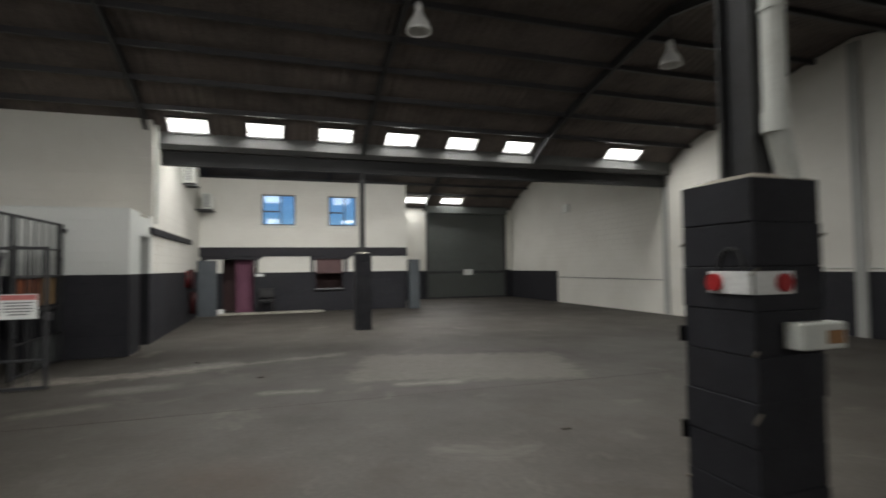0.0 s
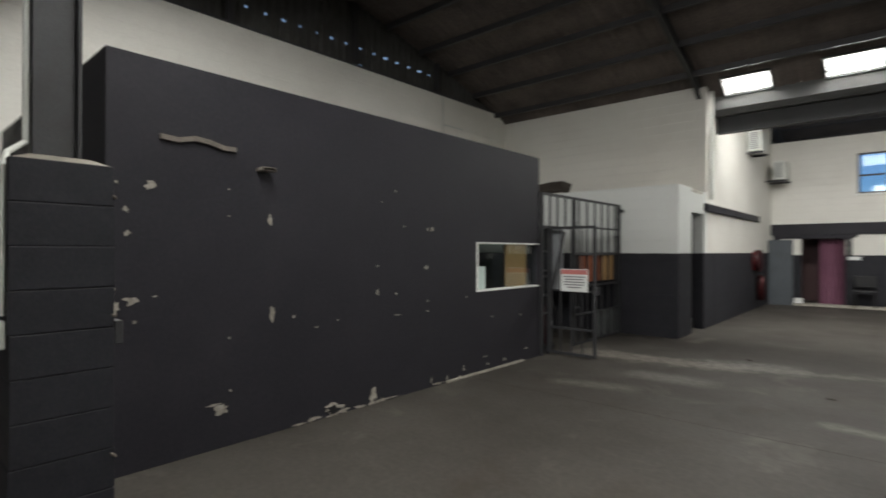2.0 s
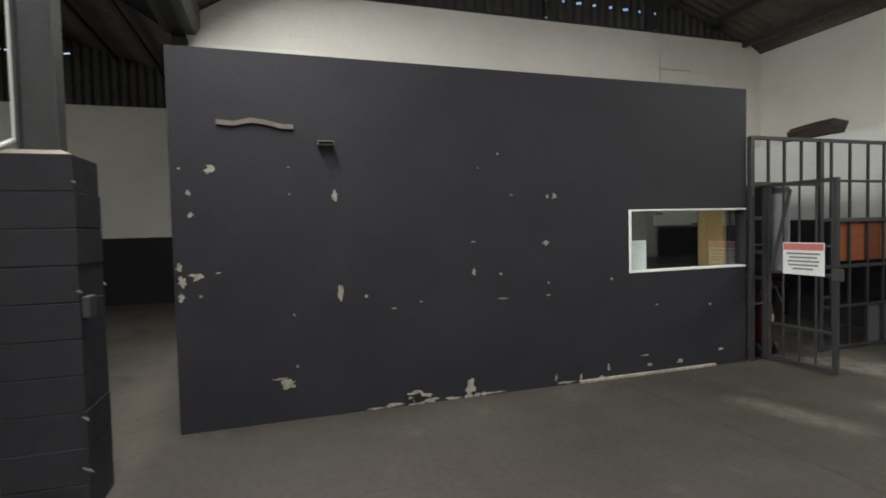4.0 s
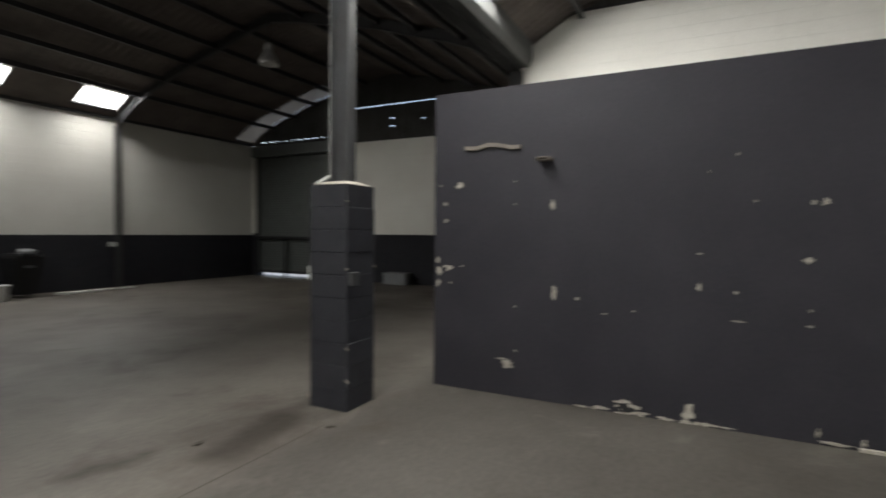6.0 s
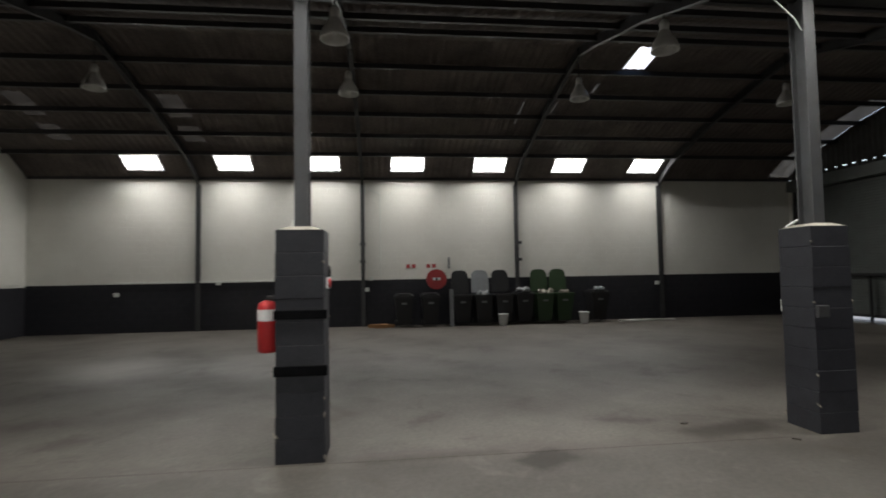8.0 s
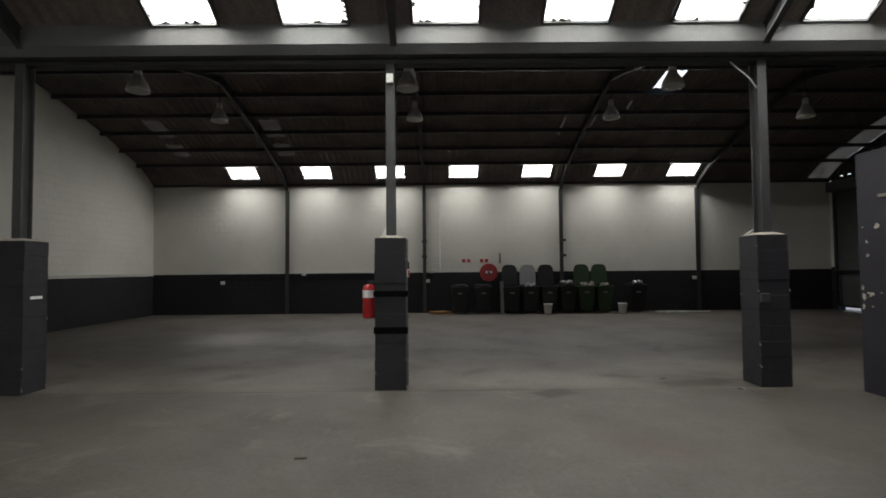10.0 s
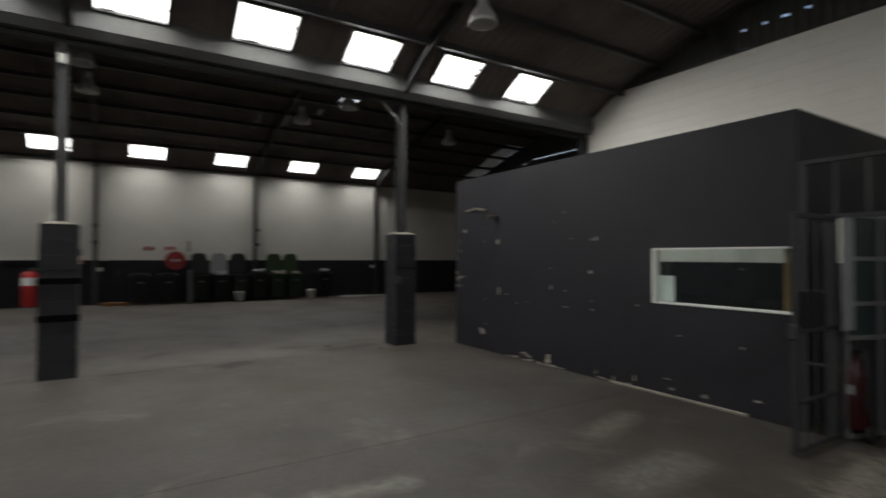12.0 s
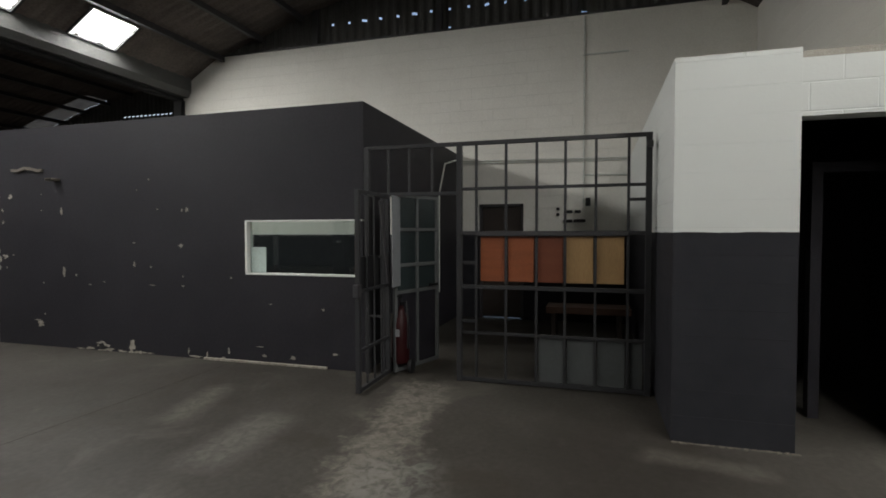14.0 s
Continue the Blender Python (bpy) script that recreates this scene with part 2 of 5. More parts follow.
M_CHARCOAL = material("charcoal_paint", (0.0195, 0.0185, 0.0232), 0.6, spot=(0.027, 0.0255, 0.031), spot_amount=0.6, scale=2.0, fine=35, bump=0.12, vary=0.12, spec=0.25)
M_BLOCK_DARK = material("charcoal_painted_block", (0.0215, 0.022, 0.0265), 0.6, spot=(0.015, 0.015, 0.018), spot_amount=0.6, scale=5, fine=60, bump=0.14, vary=0.14, spec=0.25)
M_ROOF = material("dark_fibre_cement_sheet", (0.135, 0.112, 0.1), 0.85, spot=(0.07, 0.062, 0.058), spot_amount=0.8, scale=1.2, fine=25, bump=0.2, vary=0.2)
M_CLAD = material("grey_profiled_cladding", (0.07, 0.07, 0.066), 0.7, spot=(0.04, 0.036, 0.03), spot_amount=0.6, scale=2, fine=30, vary=0.15)
M_STEEL = material("dark_grey_painted_steel", (0.04, 0.041, 0.043), 0.5, spot=(0.027, 0.025, 0.023), spot_amount=0.5, scale=4, fine=70, bump=0.1)
M_BLACK_STEEL = material("black_painted_steel", (0.042, 0.042, 0.046), 0.45, spot=(0.06, 0.05, 0.045), spot_amount=0.4, scale=9, fine=80, bump=0.08)
M_GUTTER = material("pale_grey_gutter_sheet", (0.09, 0.092, 0.09), 0.5, spot=(0.06, 0.058, 0.054), spot_amount=0.6, scale=1.4, fine=40, bump=0.08)
M_CEMENT = material("bare_cement", (0.38, 0.36, 0.31), 0.9, spot=(0.25, 0.23, 0.2), spot_amount=0.6, scale=9, fine=90, bump=0.4)
M_CAP = material("dusty_cement", (0.24, 0.22, 0.185), 0.9, spot=(0.13, 0.115, 0.095), spot_amount=0.7, scale=14, fine=90, bump=0.4)
M_CEMENT_D = material("weathered_cement", (0.17, 0.15, 0.125), 0.9, spot=(0.09, 0.08, 0.07), spot_amount=0.7, scale=20, fine=110, bump=0.4)
M_PLASTER = material("chipped_pale_plaster", (0.36, 0.335, 0.285), 0.9, spot=(0.17, 0.15, 0.125), spot_amount=0.8, scale=25, fine=120, bump=0.4)
M_PIPE = material("white_pvc", (0.62, 0.64, 0.6), 0.4, spot=(0.5, 0.5, 0.45), spot_amount=0.5, scale=4, bump=0.03, vary=0.04)
M_ALU = material("spun_aluminium", (0.7, 0.7, 0.68), 0.4, 0.25, spot=(0.45, 0.44, 0.41), scale=7, bump=0.04, vary=0.05)
M_FRAME_ALU = material("grey_aluminium_frame", (0.2, 0.21, 0.21), 0.45, 0.5, bump=0.03, vary=0.05)
M_SHUTTER = material("grey_shutter_slat", (0.11, 0.12, 0.115), 0.5, 0.2, spot=(0.08, 0.08, 0.075), scale=3, bump=0.05)
M_RED = material("red_enamel", (0.36, 0.02, 0.022), 0.35, spot=(0.3, 0.02, 0.02), scale=6, bump=0.03, vary=0.06)
M_BLACK = material("black_plastic", (0.01, 0.01, 0.011), 0.5, spot=(0.016, 0.016, 0.017), scale=8, bump=0.05)
M_BIN_GREEN = material("dark_green_plastic", (0.02, 0.045, 0.017), 0.5, spot=(0.03, 0.04, 0.018), scale=6, bump=0.05)
M_BIN_GREY = material("grey_plastic", (0.22, 0.23, 0.24), 0.5, spot=(0.16, 0.16, 0.17), scale=6, bump=0.05)
M_ORANGE = material("orange_stained_ply", (0.22, 0.062, 0.021), 0.5, spot=(0.14, 0.037, 0.014), scale=2, fine=30, bump=0.05, stretch=(1, 1, 8))
M_ORANGE_D = material("dark_orange_stained_ply", (0.14, 0.037, 0.015), 0.5, spot=(0.11, 0.03, 0.012), scale=2, fine=30, bump=0.05, stretch=(1, 1, 8))
M_PINE = material("pale_pine_ply", (0.36, 0.22, 0.095), 0.5, spot=(0.27, 0.155, 0.06), scale=2, fine=26, bump=0.05, stretch=(1, 6, 0.7))
M_WOOD = material("brown_timber", (0.1, 0.052, 0.034), 0.6, spot=(0.06, 0.034, 0.024), scale=3, fine=30, bump=0.12, stretch=(5, 1, 5))
M_DOOR_BROWN = material("dark_brown_door", (0.035, 0.026, 0.022), 0.5, spot=(0.05, 0.04, 0.03), scale=4, bump=0.06)
M_GREYSHEET = material("grey_metal_sheet", (0.15, 0.155, 0.16), 0.55, spot=(0.11, 0.11, 0.11), scale=3, bump=0.05)
M_PALEGREY = material("pale_grey_paint", (0.36, 0.365, 0.35), 0.7, spot=(0.3, 0.3, 0.28), scale=2, bump=0.08, vary=0.06)
M_PANEL = material("dull_grey_board", (0.07, 0.076, 0.076), 0.6, spot=(0.05, 0.053, 0.052), scale=3, fine=30, bump=0.04, vary=0.06)
M_FENCE = material("charcoal_fence_paint", (0.027, 0.028, 0.031), 0.5, spot=(0.04, 0.036, 0.033), spot_amount=0.4, scale=7, fine=70, bump=0.06)
M_PINK = material("pink_cloth", (0.2, 0.085, 0.13), 0.8, spot=(0.13, 0.05, 0.085), scale=3, bump=0.1)
M_MAROON = material("maroon_panel", (0.11, 0.06, 0.06), 0.6, bump=0.05)
M_GLASS = clear_pane("clear_glass", (0.82, 0.88, 0.86), 0.1)
M_GLASS_BLUE = clear_pane("blue_window_film", (0.55, 0.72, 0.92), 0.12)
M_SKYPANE = translucent("clouded_plastic_sheet", (0.85, 0.86, 0.85))
M_DIRTY = translucent("dirty_translucent_sheet", (0.2, 0.185, 0.16))
M_DIRTIER = translucent("grimy_translucent_sheet", (0.1, 0.085, 0.068))
M_CARD = material("brown_cardboard", (0.3, 0.16, 0.07), 0.8, bump=0.1)
M_SHEETWHITE = material("white_board", (0.7, 0.71, 0.7), 0.5, spot=(0.55, 0.55, 0.52), scale=4, bump=0.03)
M_MINT = material("pale_mint_card", (0.55, 0.66, 0.62), 0.6, bump=0.03)
M_DARKSTAIN = material("oil_stain", (0.036, 0.029, 0.023), 0.7, spot=(0.055, 0.046, 0.038), scale=8, bump=0.05)
# Red enamel again, darkened for things that stand in shade.
M_RED_SHADED = material("shaded_red_enamel", (0.036, 0.0042, 0.0055), 0.4, bump=0.03, vary=0.06)
M_FROSTED = material("clouded_green_glass", (0.03, 0.04, 0.041), 0.2, spot=(0.03, 0.04, 0.04), scale=4, bump=0.02)
M_STRAP = material("black_webbing", (0.004, 0.004, 0.0045), 0.9, bump=0.05, spec=0.05)
M_FADED = material("faded_red_print", (0.5, 0.16, 0.15), 0.6, bump=0.02)
M_BLUEGREY = material("blue_grey_paint", (0.07, 0.08, 0.09), 0.6, bump=0.05)


# ---- mesh helpers ----
def box(bm, x0, x1, y0, y1, z0, z1, bevel=0.0):
    made = bmesh.ops.create_cube(bm, size=1.0, matrix=Matrix.LocRotScale(((x0 + x1) / 2, (y0 + y1) / 2, (z0 + z1) / 2), None, (abs(x1 - x0), abs(y1 - y0), abs(z1 - z0))))
    if bevel:
        edges = {e for v in made["verts"] for e in v.link_edges}
        bmesh.ops.bevel(bm, geom=list(edges), offset=bevel, segments=2, affect="EDGES", profile=0.5)
    return made


def rod(bm, a, b, r, seg=10, r2=None):
    a, b = Vector(a), Vector(b)
    d = b - a
    m = Matrix.Translation((a + b) / 2) @ d.to_track_quat("Z", "Y").to_matrix().to_4x4()
    bmesh.ops.create_cone(bm, cap_ends=True, segments=seg, radius1=r, radius2=r if r2 is None else r2, depth=d.length, matrix=m)


def pipe(bm, pts, r, seg=10):
    for a, b in zip(pts, pts[1:]):
        rod(bm, a, b, r, seg)
    for p in pts[1:-1]:
        bmesh.ops.create_icosphere(bm, subdivisions=2, radius=r * 1.04, matrix=Matrix.Translation(p))


def lathe(bm, prof, centre=(0, 0, 0), seg=20):
    """Surface of revolution about z from (radius, height) pairs."""
    rings = []
    for r, z in prof:
        rings.append([bm.verts.new((centre[0] + r * math.cos(2 * math.pi * i / seg), centre[1] + r * math.sin(2 * math.pi * i / seg), centre[2] + z)) for i in range(seg)])
    for a, b in zip(rings, rings[1:]):
        for i in range(seg):
            f = bm.faces.new((a[i], a[(i + 1) % seg], b[(i + 1) % seg], b[i]))
            f.smooth = True
    return rings


def prism(bm, pts, axis, lo, hi):
    """Polygon given in the two other axes, extruded along axis from lo to hi."""
    def put(p, v):
        return (v, p[0], p[1]) if axis == "x" else (p[0], v, p[1]) if axis == "y" else (p[0], p[1], v)
    a = [bm.verts.new(put(p, lo)) for p in pts]
    b = [bm.verts.new(put(p, hi)) for p in pts]
    bm.faces.new(a)
    bm.faces.new(list(reversed(b)))
    for i in range(len(pts)):
        j = (i + 1) % len(pts)
        bm.faces.new((a[j], a[i], b[i], b[j]))


def blob(bm, cx, cy, rx, ry, rnd, axis, at, depth, n=15):
    """Ragged flat chip: its outline wanders about an ellipse."""
    ph = [rnd.uniform(0.38, 1.22) for _ in range(n)]
    pts = [(cx + rx * ph[i] * math.cos(2 * math.pi * i / n), cy + ry * ph[i] * math.sin(2 * math.pi * i / n)) for i in range(n)]
    prism(bm, pts, axis, at, at + depth)


def mesh_of(name, bm, mat):
    bmesh.ops.recalc_face_normals(bm, faces=bm.faces)
    me = bpy.data.meshes.new(name)
    bm.to_mesh(me)
    bm.free()
    me.materials.append(mat)
    return me


def world_of(ob):
    return world_of(ob.parent) @ ob.matrix_parent_inverse @ ob.matrix_basis if ob.parent else ob.matrix_basis.copy()


def part(name, bm, mat, parent, label=""):
    ob = new(name, mesh_of(name, bm, mat))
    ob.parent = parent
    ob.matrix_parent_inverse = world_of(parent).inverted()
    return tagged(ob, label)


def thing(name, at, label, category, group="", kind=""):
    e = new(name)
    e.location = at
    e.empty_display_size = 0.1
    return tagged(e, label, category, group, kind)


def single(name, bm, mat, label, category, group="", kind=""):
    return tagged(new(name, mesh_of(name, bm, mat)), label, category, group, kind)


def structure(name, bm, mat, label, category="wall"):
    return single(name, bm, mat, label, category, kind="structure")


def B():
    return bmesh.new()


# ---- ground outside and floor ----
bm = B()
prism(bm, [(-400, -400), (400, -400), (400, 400), (-400, 400)], "z", -0.4, -0.12)
structure("ground", bm, material("outside_concrete", (0.55, 0.53, 0.5), 0.9), "pale concrete yard round the warehouse", "ground")
bm = B()
box(bm, X_WEST - 0.3, X_EAST + 0.3, Y_S - 0.3, Y_N + 0.3, -0.11, 0.0)
structure("floor", bm, M_FLOOR, "worn grey-brown concrete warehouse floor with stains and painted-in light and shade", "floor")

# ---- roof over three bays ----
SKY_MID_S = [5.28 - 1.74 * i for i in range(7)]
SKY_MID_N = [-1.65 + 1.71 * i for i in range(6)] + [10.45]
SKY_S = [8.93 - 2.62 * i for i in range(7)]
SKY_N = [7.0, 8.85]


def corrugated_roof(name, y0, y1, x0, x1, holes, label):
    """Profiled sheeting; holes are (x from, x to, section from, section to), counted along the profile."""
    prof = bay_profile(y0, y1)
    nx = int(round((x1 - x0) / 0.05))
    xs = [x0 + (x1 - x0) * i / nx for i in range(nx + 1)]
    verts = [(x, y, z + 0.012 * math.cos(2 * math.pi * x / 0.2)) for x in xs for y, z in prof]
    faces, k = [], len(prof)
    for i in range(nx):
        c = (xs[i] + xs[i + 1]) / 2
        cut = [(a, b) for u, v, a, b in holes if u < c < v]
        for j in range(k - 1):
            if not any(a <= j < b for a, b in cut):
                faces.append((i * k + j, (i + 1) * k + j, (i + 1) * k + j + 1, i * k + j + 1))
    me = bpy.data.meshes.new(name)
    me.from_pydata(verts, [], faces)
    me.materials.append(M_ROOF)
    ob = tagged(new(name, me), label, "roof", kind="structure")
    so = ob.modifiers.new("thickness", "SOLIDIFY")
    so.thickness, so.offset = 0.012, 1
    return ob


LAST = len(bay_profile(0, 1)) - 1      # sections across a bay


def sec(off):
    """Index of the section point at this distance from the valley."""
    return min(range(len(HALF)), key=lambda i: abs(HALF[i][0] - off))


S_STRIP = [(-12.3, -11.55, 1, sec(4.0))]
S_DULL = [(x - 0.28, x + 0.28, sec(a), sec(b)) for x in (10.57, 7.06) for a, b in ((1.45, 2.2), (2.55, 3.55))]
S_SLIT = [(-3.58, -3.5, sec(4.0), sec(4.4)), (-2.79, -2.73, sec(3.0), sec(3.55)), (-1.9, -1.84, sec(2.55), sec(3.55))]
S_HOT = [(-4.45, -3.9, sec(5.0), sec(5.86))]
corrugated_roof("ceiling_south", Y_S, Y_1, X_WEST - 0.2, X_EAST + 0.2, [(x - 0.53, x + 0.53, 2, 4) for x in SKY_S] + S_STRIP + S_DULL + S_HOT + S_SLIT, "dark corrugated roof sheeting over the south bay")
corrugated_roof("ceiling_middle", Y_1, Y_2, X_WEST_MID - 0.2, X_EAST + 0.2,
                [(x - 0.45, x + 0.45, 2, 4) for x in SKY_MID_S] + [(x - (0.6 if x > 9 else 0.44), x + (0.6 if x > 9 else 0.44), LAST - 3, LAST - 2) for x in SKY_MID_N],
                "dark corrugated roof sheeting over the middle bay")
# The last hole is added, hidden by the office, so sky brightens its windows.
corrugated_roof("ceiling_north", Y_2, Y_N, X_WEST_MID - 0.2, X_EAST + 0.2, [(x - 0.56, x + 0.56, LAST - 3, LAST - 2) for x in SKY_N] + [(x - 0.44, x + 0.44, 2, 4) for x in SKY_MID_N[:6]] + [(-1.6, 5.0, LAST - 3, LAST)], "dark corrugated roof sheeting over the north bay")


def dull_sheet(y0, y1, u, v, a, b, mat):
    prof = bay_profile(y0, y1)[a:b + 1]
    (ya, za), (yb, zb), (yc, zc), (yd, zd) = prof[0], prof[1], prof[-2], prof[-1]
    ka, kd = 0.12 / (yb - ya), 0.12 / (yd - yc)
    prof = [(ya - 0.12, za - (zb - za) * ka)] + prof[1:-1] + [(yd + 0.12, zd + (zd - zc) * kd)]
    bm = B()
    lo = [bm.verts.new((u - 0.02, y, z + 0.02)) for y, z in prof]
    hi = [bm.verts.new((v + 0.02, y, z + 0.02)) for y, z in prof]
    for i in range(len(prof) - 1):
        bm.faces.new((lo[i], hi[i], hi[i + 1], lo[i + 1]))
    bmesh.ops.solidify(bm, geom=bm.faces[:], thickness=0.004)
    single("roof_light_sheet", bm, mat, "dirty translucent sheet set in the dark roof", "roof light", "dull roof lights", "structure")


for u, v, a, b in S_STRIP + S_DULL + S_SLIT:
    dull_sheet(Y_S, Y_1, u, v, a, b, M_DIRTY if u < 0 else M_DIRTIER)


def skylight(x, half, y0, y1, north, ragged, share=1.0):
    """Roof light: steel trim round the opening, a clear sheet, and the daylight that comes in through it."""
    prof = bay_profile(y0, y1)
    i = LAST - 3 if north else 2
    (ya, za), (yb, zb) = prof[i], prof[i + (1 if north else 2)]
    d = Vector((0, yb - ya, zb - za))
    length = d.length
    d.normalize()
    up = Vector((1, 0, 0)).cross(d)
    mid = Vector((x, (ya + yb) / 2, (za + zb) / 2))
    m = Matrix((( 1, d.x, up.x, mid.x), (0, d.y, up.y, mid.y), (0, d.z, up.z, mid.z), (0, 0, 0, 1)))
    e = thing("skylight", mid, "bright ragged-edged roof light in dark corrugated sheeting", "skylight", "roof lights along the valleys", "structure")
    rnd = random.Random(int(x * 100) + int(y0))
    for side in (-1, 1):
        bm = B()
        box(bm, side * half - 0.02, side * half + 0.02, -length / 2, length / 2, -0.03, 0.02)
        bm.transform(m)
        part("side_trim", bm, M_STEEL, e)
        bm = B()
        box(bm, -half, half, side * length / 2 - 0.02, side * length / 2 + 0.02, -0.035, 0.02)
        bm.transform(m)
        part("end_trim", bm, M_STEEL, e)
    bm = B()
    for _ in range(ragged):
        cx, cy = (rnd.uniform(-half, half), rnd.choice((-1, 1)) * length * 0.46) if rnd.random() < 0.55 else (rnd.choice((-1, 1)) * half * 0.97, rnd.uniform(-0.25, 0.25))
        blob(bm, cx, cy, rnd.uniform(0.03, 0.09), rnd.uniform(0.02, 0.05), rnd, "z", 0.004, 0.006, 9)
    bm.transform(m)
    part("leaf_litter", bm, M_DARKSTAIN, e, "dark litter lying along the edge")
    bm = B()
    box(bm, -half, half, -length / 2, length / 2, 0.012, 0.015)
    bm.transform(m)
    pane = part("pane", bm, M_SKYPANE, e, "clouded white plastic sheet")
    pane.visible_shadow = False
    lamp = new("daylight", bpy.data.lights.new("daylight", "AREA"))
    lamp.data.shape, lamp.data.size, lamp.data.size_y = "RECTANGLE", half * 2, length
    lamp.data.energy = share * SKYLIGHT_W * half * 2 * length
    lamp.data.color = (1.0, 0.985, 0.95)
    lamp.matrix_basis = m @ Matrix.Translation((0, 0, 0.05))


for k, x in enumerate(SKY_MID_S):
    skylight(x, 0.45, Y_1, Y_2, False, (6, 12, 9, 8, 5, 7, 5)[k])
for x in SKY_MID_N:
    skylight(x, 0.6 if x > 9 else 0.44, Y_1, Y_2, True, 5)
for x in SKY_S:
    skylight(x, 0.53, Y_S, Y_1, False, 4, SOUTH_ROW_SHARE)
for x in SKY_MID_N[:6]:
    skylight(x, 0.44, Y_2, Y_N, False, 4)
for x in SKY_N:
    skylight(x, 0.56, Y_2, Y_N, True, 4)

# ---- outer walls ----
bm = B()
box(bm, X_WEST, X_EAST, Y_S - 0.22, Y_S, 0, EAVE)
structure("wall_south", bm, M_WALL_S, "white painted block wall with charcoal lower band")
for y0, y1, mat, nm in ((Y_S, Y_1, M_WALL_E, "wall_east"), (Y_1, Y_2, M_WALL_E, "wall_east"), (Y_2, Y_N, M_WALL_E2, "wall_east")):
    bm = B()
    prism(bm, [(y0, 0)] + [(y, z - 0.03) for y, z in bay_profile(y0, y1)] + [(y1, 0)], "x", X_EAST, X_EAST + 0.22)
    structure(nm, bm, mat, "white painted gable wall with charcoal lower band")
for y, h in ((-5.0, 6.5), (6.76, 6.5), (Y_2, 4.6), (Y_1, 4.6)):
    bm = B()
    box(bm, X_EAST - 0.06, X_EAST, y - 0.12, y + 0.12, 0, h - 0.05, 0.01)
    structure("trim", bm, M_PALEGREY, "grey painted pier up the gable wall", "pier")
# north wall with the shutter opening and a high window, unseen, for sky behind the office panes
ROLL_X0, ROLL_X1, ROLL_H = 7.65, 12.0, 4.45
bm = B()
for x0, x1, z0, z1 in ((-2.6, -1.0, 0, EAVE), (-1.0, 5.0, 0, 3.3), (5.0, ROLL_X0, 0, EAVE), (ROLL_X1, X_EAST, 0, EAVE), (ROLL_X0, ROLL_X1, ROLL_H, EAVE)):
    box(bm, x0, x1, Y_N, Y_N + 0.22, z0, z1)
structure("wall_north", bm, M_WALL_N, "white painted block wall round a roller shutter")
# west wall of the middle bay: white blockwork, dark cladding over it
WALL_TOP = 5.285


def clipped(y0, y1, top):
    pts = []
    for i in range(121):
        y = y0 + (y1 - y0) * i / 120
        pts.append((y, min(top, roof_z(y - y0) - 0.03)))
    return pts


DOOR_W = (7.55, 8.35, 2.08)
bm = B()
pts = clipped(Y_1, Y_2, WALL_TOP)
prism(bm, [(Y_1, 0)] + [p for p in pts if p[0] < DOOR_W[0]] + [(DOOR_W[0], WALL_TOP), (DOOR_W[0], 0)], "x", X_WEST_MID - 0.22, X_WEST_MID)
prism(bm, [(DOOR_W[1], 0), (DOOR_W[1], WALL_TOP)] + [p for p in pts if p[0] > DOOR_W[1]] + [(Y_2, 0)], "x", X_WEST_MID - 0.22, X_WEST_MID)
box(bm, X_WEST_MID - 0.22, X_WEST_MID, DOOR_W[0], DOOR_W[1], DOOR_W[2], WALL_TOP)
structure("wall_west", bm, M_WALL_W, "off-white painted gable wall with charcoal lower band")


def cladding(name, x, y0, y1, base, holes, label):
    """Upright profiled sheets under the roof line, pierced by small fixing holes (y, z, width, height)."""
    ny = int((y1 - y0) / 0.045)
    zs = sorted({base} | {round(h[1] - h[3] / 2, 3) for h in holes} | {round(h[1] + h[3] / 2, 3) for h in holes})
    verts, faces = [], []
    cols = []
    for i in range(ny + 1):
        y = y0 + (y1 - y0) * i / ny
        top = max(base, roof_z(y - y0) + 0.01)
        ring = [min(z, top) for z in zs] + [top]
        px = x + (0.018 if (i // 2) % 2 else -0.018)
        cols.append(y)
        verts += [(px, y, z) for z in ring]
    k = len(zs) + 1
    for i in range(ny):
        c = (cols[i] + cols[i + 1]) / 2
        for j in range(k - 1):
            a, b, d, e = i * k + j, (i + 1) * k + j, (i + 1) * k + j + 1, i * k + j + 1
            zm = (verts[a][2] + verts[e][2]) / 2
            if verts[e][2] - verts[a][2] < 1e-4 and verts[d][2] - verts[b][2] < 1e-4:
                continue
            if any(abs(c - h[0]) < h[2] / 2 and abs(zm - h[1]) < h[3] / 2 for h in holes):
                continue
            faces.append((a, b, d, e))
    me = bpy.data.meshes.new(name)
    me.from_pydata(verts, [], faces)
    me.materials.append(M_CLAD)
    return tagged(new(name, me), label, "cladding", kind="structure")


holes_mid = [(4.53 + 0.3475 * i, 5.715, 0.06, 0.045) for i in range(15)] + [(4.53, 5.36, 0.06, 0.04), (6.96, 5.37, 0.06, 0.04), (9.38, 5.37, 0.06, 0.04)]
cladding("cladding_west", X_WEST_MID - 0.1, Y_1, Y_2, WALL_TOP - 0.02, holes_mid, "dark profiled cladding pierced by bright fixing holes")
bm = B()
box(bm, X_WEST_MID - 0.06, X_WEST_MID + 0.03, 1.9, 11.6, WALL_TOP, WALL_TOP + 0.035, 0.005)
structure("trim", bm, M_BLACK_STEEL, "dark steel rail along the wall head", "rail")
# Assumed post, added to darken the wall end that lights up too much.
bm = B()
box(bm, X_WEST_MID + 0.02, X_WEST_MID + 0.032, 0.8, 1.0, 0, 4.42)
